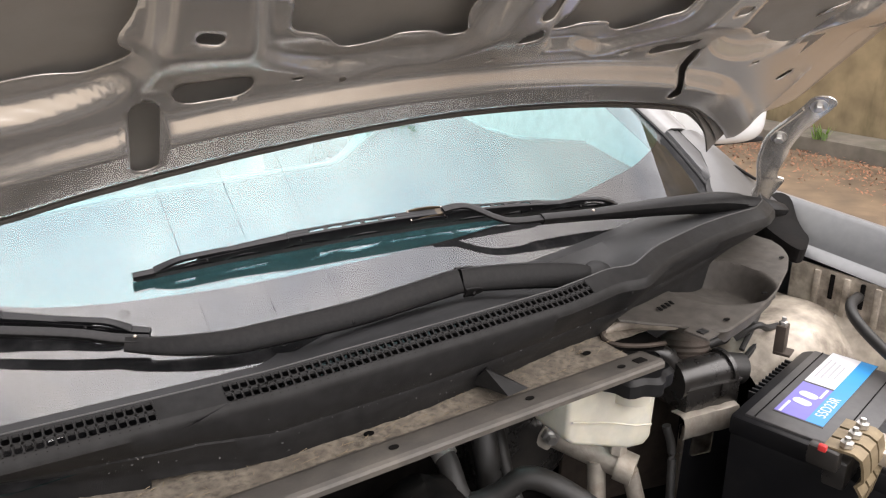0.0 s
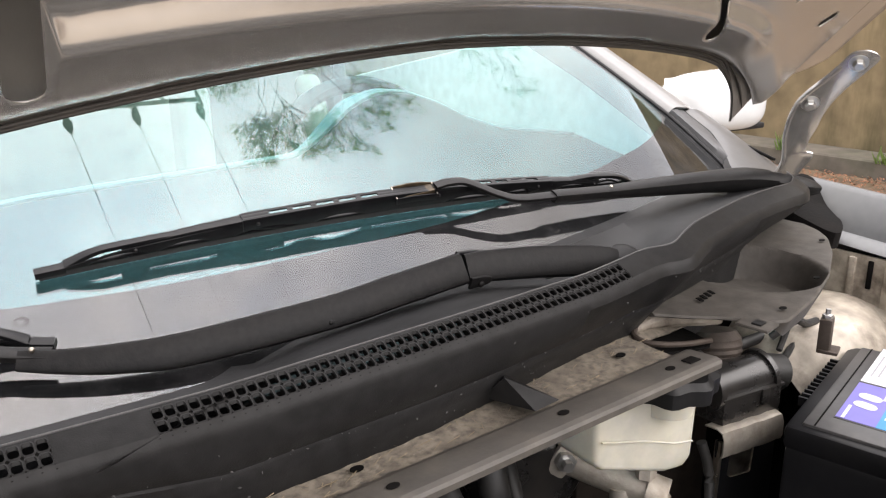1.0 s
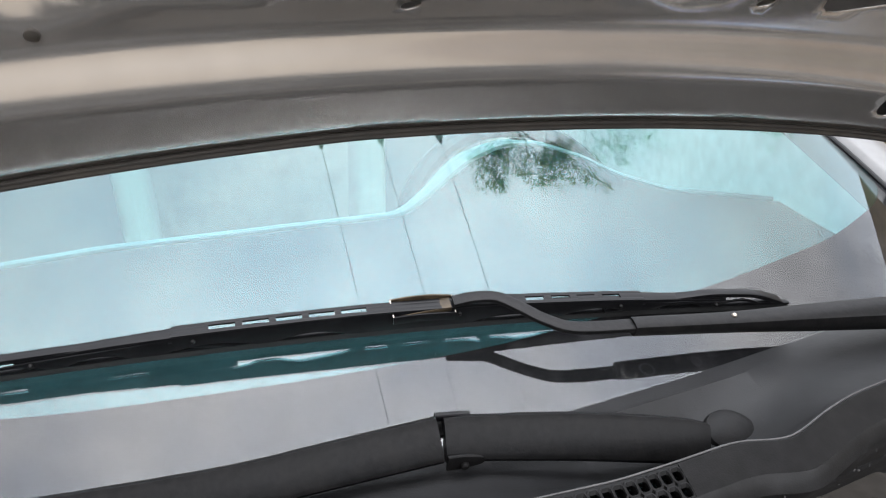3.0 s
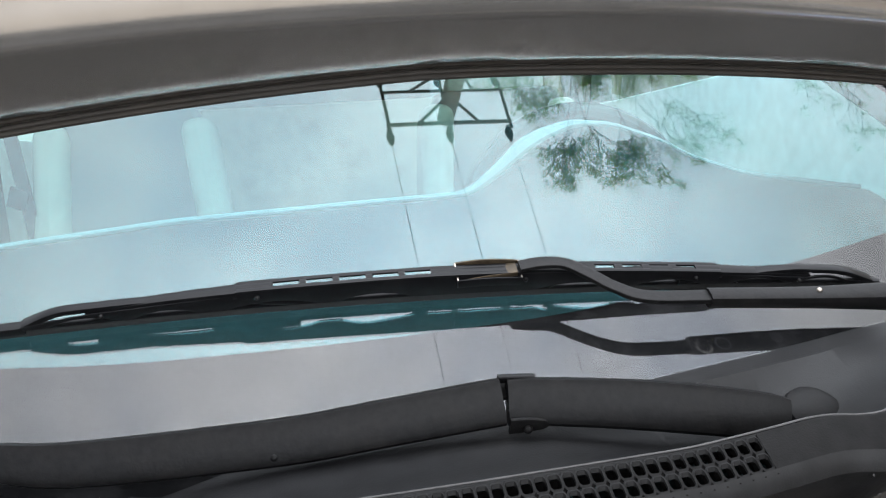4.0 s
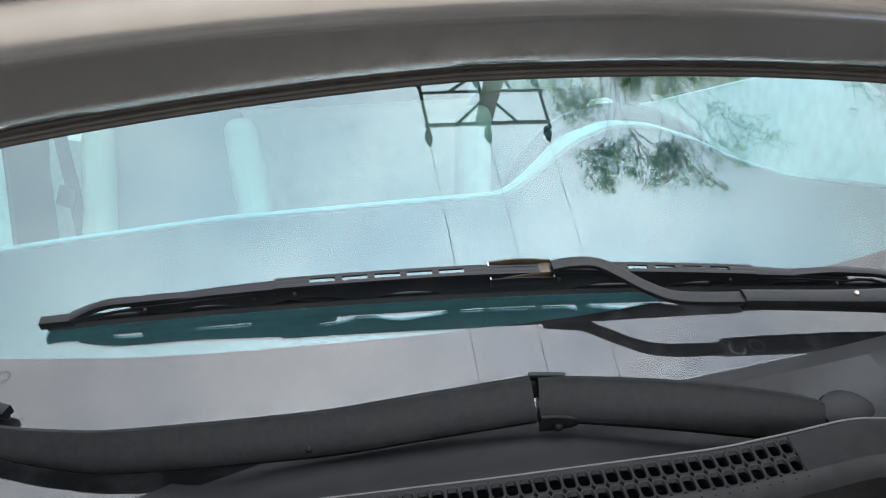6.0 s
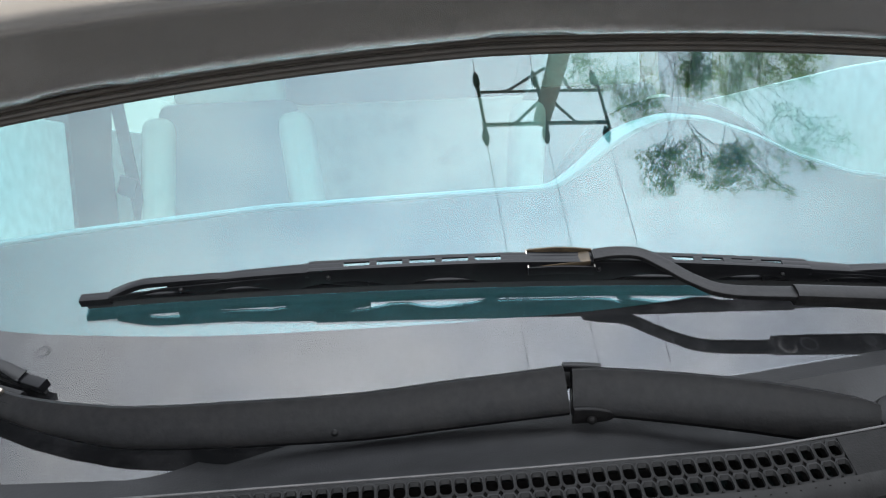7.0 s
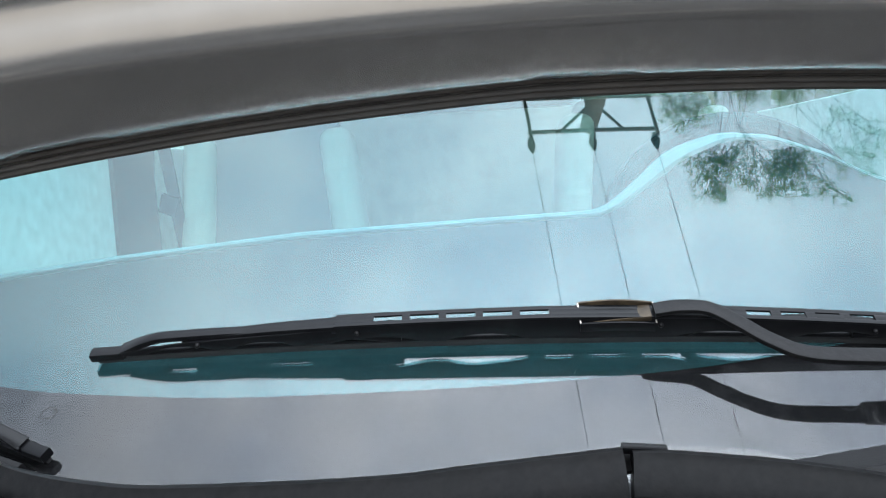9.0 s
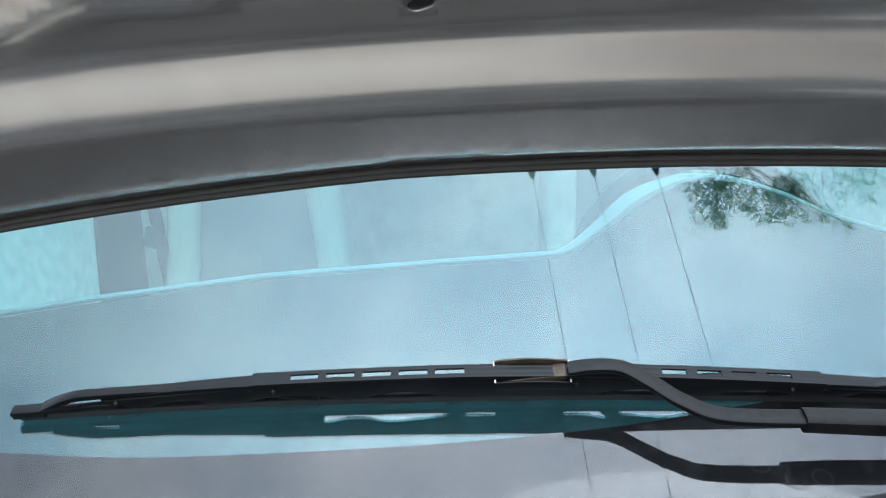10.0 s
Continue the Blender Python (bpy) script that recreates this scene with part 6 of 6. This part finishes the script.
# ---- mirror and cabin ----
def build_mirror(sx):
    top = empty("side_mirror", (sx * 0.93, 0.55, 1.02), "white door mirror housing on a dark foot", "side mirror", "pair of door mirrors")
    bm = bmesh.new()
    bmesh.ops.create_uvsphere(bm, u_segments=40, v_segments=24, radius=1.0)
    for v in bm.verts:
        x, y, z = v.co
        k = 0.62
        x, y, z = (math.copysign(abs(c) ** k, c) for c in (x, y, z))
        y = min(y, 0.45)
        q = Vector((0.104 * x, 0.068 * y * (1 - 0.15 * x * sx), 0.056 * z * (1 + 0.1 * x * sx)))
        v.co = Vector((sx * 0.955, 0.545, 1.078)) + Matrix.Rotation(radians(-12 * sx), 3, "Z") @ q
    part("housing", bm, WHITE, top, "white painted housing", True, 80)
    part("glass", box((0.17, 0.003, 0.09), pose(sx * 0.955, 0.5785, 1.078, 0, 0, -12 * sx), 0.001), material("mirror_silver" + str(sx), (0.9, 0.9, 0.9), 0.02, 1.0, 0.0), top, "mirror glass")
    part("foot", box((0.10, 0.05, 0.030), pose(sx * 0.86, 0.53, 1.015, 0, -18 * sx, 0), 0.012), PLASTIC, top, "black plastic foot")
    part("skirt", box((0.19, 0.095, 0.012), pose(sx * 0.95, 0.548, 1.030, 0, 0, -12 * sx), 0.005), GREYPLASTIC, top, "grey lower shell")


build_mirror(1)
build_mirror(-1)


def build_cabin():
    top = empty("dashboard", (0, 0.5, 0.6), "dark dashboard with a pale rear edge and raised instrument hood", "dashboard")
    xs = np.linspace(-0.70, 0.70, 120)

    def edge(x):
        h = float(np.interp(x, [-0.70, -0.55, -0.42, -0.21, 0.0, 0.144, 0.184, 0.228, 0.276, 0.325, 0.392, 0.443, 0.52, 0.70], [1.012, 1.030, 1.043, 1.058, 1.062, 1.064, 1.090, 1.124, 1.142, 1.140, 1.116, 1.089, 1.062, 1.03]))
        return h
    ez = [float(soft(edge, x, 0.012)) for x in xs]
    rows = []
    for x, z in zip(xs, ez):
        r = [Vector((x, 0.20 + 0.10 * x * x, 0.955)), Vector((x, 0.27 + 0.15 * x * x, 0.985))]
        for k in range(1, 9):
            t = k / 8
            r.append(Vector((x, 0.27 + 0.15 * x * x + (0.645 - 0.27 - 0.15 * x * x) * t, 0.985 + 0.02 * math.sin(math.pi * t * 0.5) + (z - 1.005) * max(0.0, (t - 0.35) / 0.65) ** 1.6)))
        r += [Vector((x, 0.662, z - 0.004)), Vector((x, 0.666, z - 0.02)), Vector((x, 0.65, z - 0.12)), Vector((x, 0.60, 0.72)), Vector((x, 0.55, 0.55))]
        rows.append(r)
    sheet("dash_top", rows, DASH, top, "charcoal grained dashboard", 0.004)
    part("edge_trim", tube([Vector((x, 0.660, z + 0.001)) for x, z in zip(xs, ez)], [0.0038 + 0.0110 * max(0.0, 1 - abs(x - 0.215) / 0.09) for x in xs], 8), TRIM, top, "pale trim strip along the rear edge")
    wh = empty("steering_wheel", (0.37, 0.80, 0.80), "dark steering wheel behind the instrument hood", "steering wheel")
    m = pose(0.37, 0.84, 0.96, 68, 0, 0)
    part("rim", tube([m @ Vector((0.185 * math.cos(a), 0.185 * math.sin(a), 0)) for a in np.linspace(0, 2 * math.pi, 49)], 0.016, 10), PLASTIC, wh, "black rim")
    part("hub", lathe([(0.09, -0.02), (0.085, 0.02), (0.05, 0.035)], m, 28), PLASTIC, wh, "black hub pad")
    for a in (0, 120, 240):
        part("spoke", tube([m @ Vector((0.06 * math.cos(radians(a + 30)), 0.06 * math.sin(radians(a + 30)), 0)), m @ Vector((0.178 * math.cos(radians(a + 30)), 0.178 * math.sin(radians(a + 30)), 0))], 0.014, 8), PLASTIC, wh)

    def seat(cx, y0):
        s = empty("front_seat", (cx, y0, 0.45), "beige car seat with a grey-brown cloth middle and headrest", "seat", "front seats")
        m = pose(cx, y0, 0.52, -12, 0, 0)
        part("back_cushion", box((0.31, 0.09, 0.60), m @ pose(0, 0.0, 0.32), 0.035, 4), GREYCLOTH, s, "grey-brown cloth middle")
        for k in (-1, 1):
            part("bolster", box((0.075, 0.13, 0.58), m @ pose(k * 0.172, -0.008, 0.30, 0, -5 * k, 0), 0.038, 4), BEIGE, s, "beige side bolster")
        part("back_shell", box((0.36, 0.07, 0.58), m @ pose(0, 0.05, 0.29), 0.033, 4), BEIGE, s, "beige back shell")
        part("seat_cushion", box((0.48, 0.50, 0.14), pose(cx, y0 - 0.24, 0.46, 6), 0.05, 4), GREYCLOTH, s, "grey-brown seat cushion")
        part("headrest", box((0.25, 0.09, 0.17), m @ pose(0, 0.02, 0.69), 0.04, 4), BEIGE, s, "beige headrest")
        for k in (-0.05, 0.05):
            part("headrest_post", tube([m @ Vector((k, 0.02, 0.55)), m @ Vector((k, 0.02, 0.62))], 0.006, 8), STEEL, s)

    seat(-0.415, 1.42)
    seat(0.415, 1.42)
    bench = empty("rear_bench", (0, 2.3, 0.45), "beige rear seat bench", "bench")
    part("bench_back", box((1.22, 0.14, 0.58), pose(0, 2.38, 0.76, -14), 0.05, 4), BEIGE, bench, "beige bench back")
    part("bench_seat", box((1.22, 0.50, 0.16), pose(0, 2.10, 0.46, 4), 0.05, 4), BEIGE, bench, "beige bench seat")
    for sx in (-1, 1):
        b = empty("seat_belt", (sx * 0.64, 1.44, 0.8), "black seat belt hanging from the middle pillar", "seat belt", "front seat belts")
        part("webbing", box((0.030, 0.003, 0.56), pose(sx * 0.625, 1.445, 1.05, 0, 4 * sx, 12 * sx), 0.001), BELT, b, "black webbing")
        part("tongue", box((0.040, 0.010, 0.045), pose(sx * 0.632, 1.438, 0.965, 0, 20, 12 * sx), 0.004), BELT, b, "plastic tongue")
        part("guide", box((0.050, 0.02, 0.03), pose(sx * 0.622, 1.45, 1.34), 0.006), HEADLINER, b, "belt guide")


build_cabin()

# ---- ground, wall and what stands round the car ----
def build_ground():
    n = 60
    rows = []
    for i in range(n + 1):
        r = []
        for j in range(n + 1):
            a, b = 2 * i / n - 1, 2 * j / n - 1
            x, y = 400 * a * abs(a) ** 2, 400 * b * abs(b) ** 2
            d = math.hypot(x, y)
            z = (0.02 * noise.noise(Vector((x * 0.6, y * 0.6, 0))) if 2.0 < d < 60 else 0.0)
            r.append(Vector((x, y, z)))
        rows.append(r)
    g = sheet("ground", rows, GROUND)
    tagged(g, "brown earth and dust with scattered fallen leaves", "ground", kind="structure")
    wx = 5.55
    rows = []
    for i in range(60):
        y = -24 + 60 * i / 59
        rows.append([Vector((1.5 + 0.3 * noise.noise(Vector((y * 0.5, 0, 4))) + (wx - 0.36 - 1.5) * k / 11, y, 0.006 + 0.02 * max(0.0, noise.noise(Vector((k * 0.5, y * 0.7, 7)))) * (0 < k < 11))) for k in range(12)])
    v = sheet("verge", rows, VERGE)
    tagged(v, "strip of dark brown earth along the wall", "ground", kind="structure")
    bm = bmesh.new()
    add_box(bm, (0.24, 60, 3.4), Matrix.Translation((wx + 0.12, 4, 1.7)), 0.02)
    w = part("wall_boundary", bm, WALLMAT)
    tagged(w, "old plastered boundary wall, yellow-brown with dark moss stains", "wall", kind="structure")
    k = part("kerb", box((0.36, 60, 0.22), Matrix.Translation((wx - 0.182, 4, 0.03)), 0.03, 3), KERB)
    tagged(k, "grey weathered stone kerb with weeds along the wall", "kerb", kind="structure")
    rnd = random.Random(11)
    bm = bmesh.new()
    for _ in range(9000):
        y = rnd.uniform(-3, 9)
        x = wx - 0.45 - abs(rnd.gauss(0, 0.38))
        if x < 1.2:
            continue
        z = 0.028 + rnd.uniform(0, 0.02)
        s = rnd.uniform(0.008, 0.019)
        m = pose(x, y, z, rnd.uniform(-35, 35), rnd.uniform(-35, 35), rnd.uniform(0, 360))
        bm.faces.new([bm.verts.new(m @ Vector(q)) for q in ((-s, 0, 0), (0, -s * 0.35, 0.004), (s, 0, 0.006), (0, s * 0.35, 0.004))])
    tagged(part("leaf_litter", bm, LEAFLITTER, None, "", False), "orange-brown fallen leaves along the kerb", "leaves", kind="stuff")
    for k in range(16):
        y = rnd.uniform(0.5, 7)
        wd = empty("weed", (wx - 0.36, y, 0.13), "small green weed growing on the kerb", "plant", "weeds on the kerb")
        bm = bmesh.new()
        for _ in range(22):
            a, l = rnd.uniform(0, 6.28), rnd.uniform(0.05, 0.16)
            d = Vector((math.cos(a) * 0.5, math.sin(a) * 0.5, 1)).normalized() * l
            o = Vector((-math.sin(a), math.cos(a), 0)) * 0.008
            p = Vector((wx - 0.36 + rnd.uniform(-0.03, 0.05), y + rnd.uniform(-0.05, 0.05), 0.125))
            bm.faces.new([bm.verts.new(q) for q in (p - o, p + d * 0.6 - o, p + d, p + d * 0.6 + o, p + o)])
        part("blades", bm, FOLIAGE, wd, "", False)


build_ground()


def build_pole():
    px, py, z = 2.02, 5.80, 9.0
    top = empty("utility_pole", (px, py, 0), "rusty utility pole with an iron crossarm frame and dark insulators", "utility pole")
    part("mast", tube([(px + 0.02 * math.sin(h), py, h) for h in np.linspace(0, 9.15, 12)], [0.185 - 0.006 * k for k in range(12)], 16), POLEMAT, top, "weathered rusty mast")
    beam = lambda a, b, r: tube([a, b], r, 6)
    for y, r in ((5.64, 0.030), (6.16, 0.022)):
        part("crossbar", beam((1.16, y, z), (2.92, y, z), r), IRON, top, "iron crossbar")
    for x in (1.18, 2.02, 2.88):
        part("end_bar", beam((x - 0.03, 6.30, z - 0.02), (x + 0.02, 5.52, z - 0.02), 0.024), IRON, top, "iron spacer bar")
    for a, b in (((1.60, 5.64, z), (1.94, 5.82, z - 0.25)), ((2.46, 5.64, z), (2.10, 5.82, z - 0.25)), ((1.55, 6.16, z), (1.94, 5.95, z - 0.75)), ((2.46, 6.16, z), (2.10, 5.95, z - 0.75))):
        part("brace", beam(a, b, 0.022), IRON, top, "iron diagonal brace")
    wires = []
    for x in (1.18, 2.00, 2.84):
        d = Vector((0.045, -1.0, -0.01)).normalized()
        m = Matrix.Translation(Vector((x, 5.56, z - 0.02))) @ look((0, 0, 0), -d).to_3x3().to_4x4() @ Matrix.Diagonal((0.95, 0.95, 1.05, 1))
        part("insulator", lathe([(0.022, 0), (0.022, 0.03), (0.045, 0.04), (0.045, 0.07), (0.03, 0.075), (0.060, 0.09), (0.060, 0.13), (0.035, 0.14), (0.052, 0.15), (0.04, 0.19), (0.015, 0.24)], m, 14), PORCELAIN, top, "dark ribbed strain insulator")
        m2 = Matrix.Translation(Vector((x - 0.03, 6.22, z - 0.02))) @ look((0, 0, 0), d).to_3x3().to_4x4() @ Matrix.Diagonal((1.0, 1.0, 1.3, 1))
        part("insulator", lathe([(0.022, 0), (0.05, 0.04), (0.05, 0.10), (0.03, 0.11), (0.045, 0.14), (0.015, 0.20)], m2, 14), PORCELAIN, top, "dark ribbed strain insulator")
        wires.append((Vector((x, 5.56, z - 0.02)) + d * 0.27, d))
        wires.append((Vector((x - 0.03, 6.22, z - 0.02)) - d * 0.27, Vector((-0.03, 1, 0))))
    for p, d in wires:
        w = empty("power_line", p, "thin dark overhead power line", "cable", "overhead lines")
        pts = [p + d * (40 * t) + Vector((0, 0, -2.2 * t * (1 - t))) for t in np.linspace(0, 1, 24)]
        part("conductor", tube(pts, 0.0042, 6), IRON, w)


build_pole()


def build_tree(base, height, clumps, seed):
    """A tree whose thin limbs run out to the clumps of an uneven crown; each twig carries drooping sprays of narrow leaves.
    A clump: its middle, its radii, the number of twigs and of sprays on a twig."""
    rnd = random.Random(seed)
    t = empty("tree", base, "tall slender tree with dark drooping foliage", "tree", "trees behind the wall")
    b = Vector(base)
    trunk = smooth_path([b, b + Vector((0.1, 0.05, height * 0.35)), b + Vector((-0.15, 0.1, height * 0.7)), b + Vector((0.05, 0.0, height))], 6)
    part("trunk", tube(trunk, [0.22 * (1 - 0.85 * i / (len(trunk) - 1)) for i in range(len(trunk))], 12), BARK, t, "grey-brown tapered trunk")
    bm, lf = bmesh.new(), bmesh.new()

    def spray(o, d, n):
        """A hanging shoot with narrow leaves on both sides."""
        for k in range(n):
            f = k / n
            p = o + d * f + Vector((rnd.gauss(0, 0.012), rnd.gauss(0, 0.012), -0.25 * d.length * f * f))
            q = (d.normalized() * 0.7 + Vector((rnd.gauss(0, 0.6), rnd.gauss(0, 0.6), rnd.gauss(-0.35, 0.3)))).normalized() * rnd.uniform(0.05, 0.12)
            w = q.orthogonal().normalized() * rnd.uniform(0.006, 0.010)
            lf.faces.new([lf.verts.new(v) for v in (p, p + q * 0.5 + w, p + q, p + q * 0.5 - w)])
    for middle, radii, twigs, sprays in clumps:
        c = Vector(middle)
        starts = []
        for k in range(3):
            p = Vector(trunk[-3 - 2 * k])
            e = c + Vector((rnd.uniform(-0.6, 0.6) * radii[0], rnd.uniform(0.1, 0.8) * radii[1], 0.1))
            stem = smooth_path([p, p.lerp(e, 0.4) + Vector((rnd.gauss(0, 0.6), rnd.gauss(0, 0.3), 0.9)), p.lerp(e, 0.8) + Vector((rnd.gauss(0, 0.25), rnd.gauss(0, 0.2), 0.3)), e], 6)
            add_tube(bm, stem, [0.006 * (1 - 0.8 * i / (len(stem) - 1)) + 0.001 for i in range(len(stem))], 5)
            starts += stem[-7:]
        for k in range(twigs):
            while True:
                q = Vector((rnd.uniform(-1, 1), rnd.uniform(-1, 1), rnd.uniform(-1, 1)))
                if q.length < 1 and noise.noise(Vector((q.x * 2.2, q.y * 2.2, seed + c.x))) > -0.12:
                    break
            e = c + Vector((q.x * radii[0], q.y * radii[1], q.z * radii[2]))
            s = min(rnd.sample(starts, 5), key=lambda v: (Vector(v) - e).length)
            s = Vector(s)
            m = s.lerp(e, 0.55) + Vector((rnd.gauss(0, 0.08), rnd.gauss(0, 0.08), 0.12))
            limb = smooth_path([s, m, e, e + Vector((rnd.gauss(0, 0.06), -0.13, -0.2))], 5)
            add_tube(bm, limb, [0.0028 * (1 - 0.8 * i / (len(limb) - 1)) + 0.0010 for i in range(len(limb))], 4)
            for _ in range(sprays):
                o = Vector(limb[rnd.randrange(7, len(limb))])
                d = Vector((rnd.gauss(-0.25, 0.38), rnd.gauss(-0.65, 0.4), rnd.gauss(-0.25, 0.2))).normalized() * rnd.uniform(0.14, 0.36)
                spray(o, d, 12)
    tagged(part("limbs", bm, BARK, t, "thin spreading limbs"), kind="stuff")
    tagged(part("crown", lf, FOLIAGE, t, "drooping dark green foliage with gaps", False), kind="stuff")


build_tree((4.9, 10.4, 0), 10.6, [((4.00, 4.99, 8.95), (0.66, 0.42, 0.4), 46, 5), ((3.45, 4.90, 8.9), (0.36, 0.38, 0.3), 18, 4), ((4.70, 4.82, 8.8), (0.52, 0.44, 0.3), 28, 5), ((3.35, 6.20, 9.1), (0.55, 0.45, 0.4), 40, 5), ((2.80, 6.65, 9.2), (0.40, 0.30, 0.3), 18, 4),
                                  ((4.60, 6.55, 9.1), (0.55, 0.40, 0.4), 60, 7), ((5.60, 6.85, 9.1), (0.85, 0.42, 0.4), 80, 7), ((5.80, 5.55, 9.0), (0.60, 0.60, 0.4), 34, 3), ((5.30, 5.05, 8.9), (0.40, 0.30, 0.3), 12, 3)], 3)
build_tree((9.6, 9.6, 0), 10.5, [((8.6, 6.2, 9.0), (1.0, 0.7, 0.8), 26, 4)], 8)
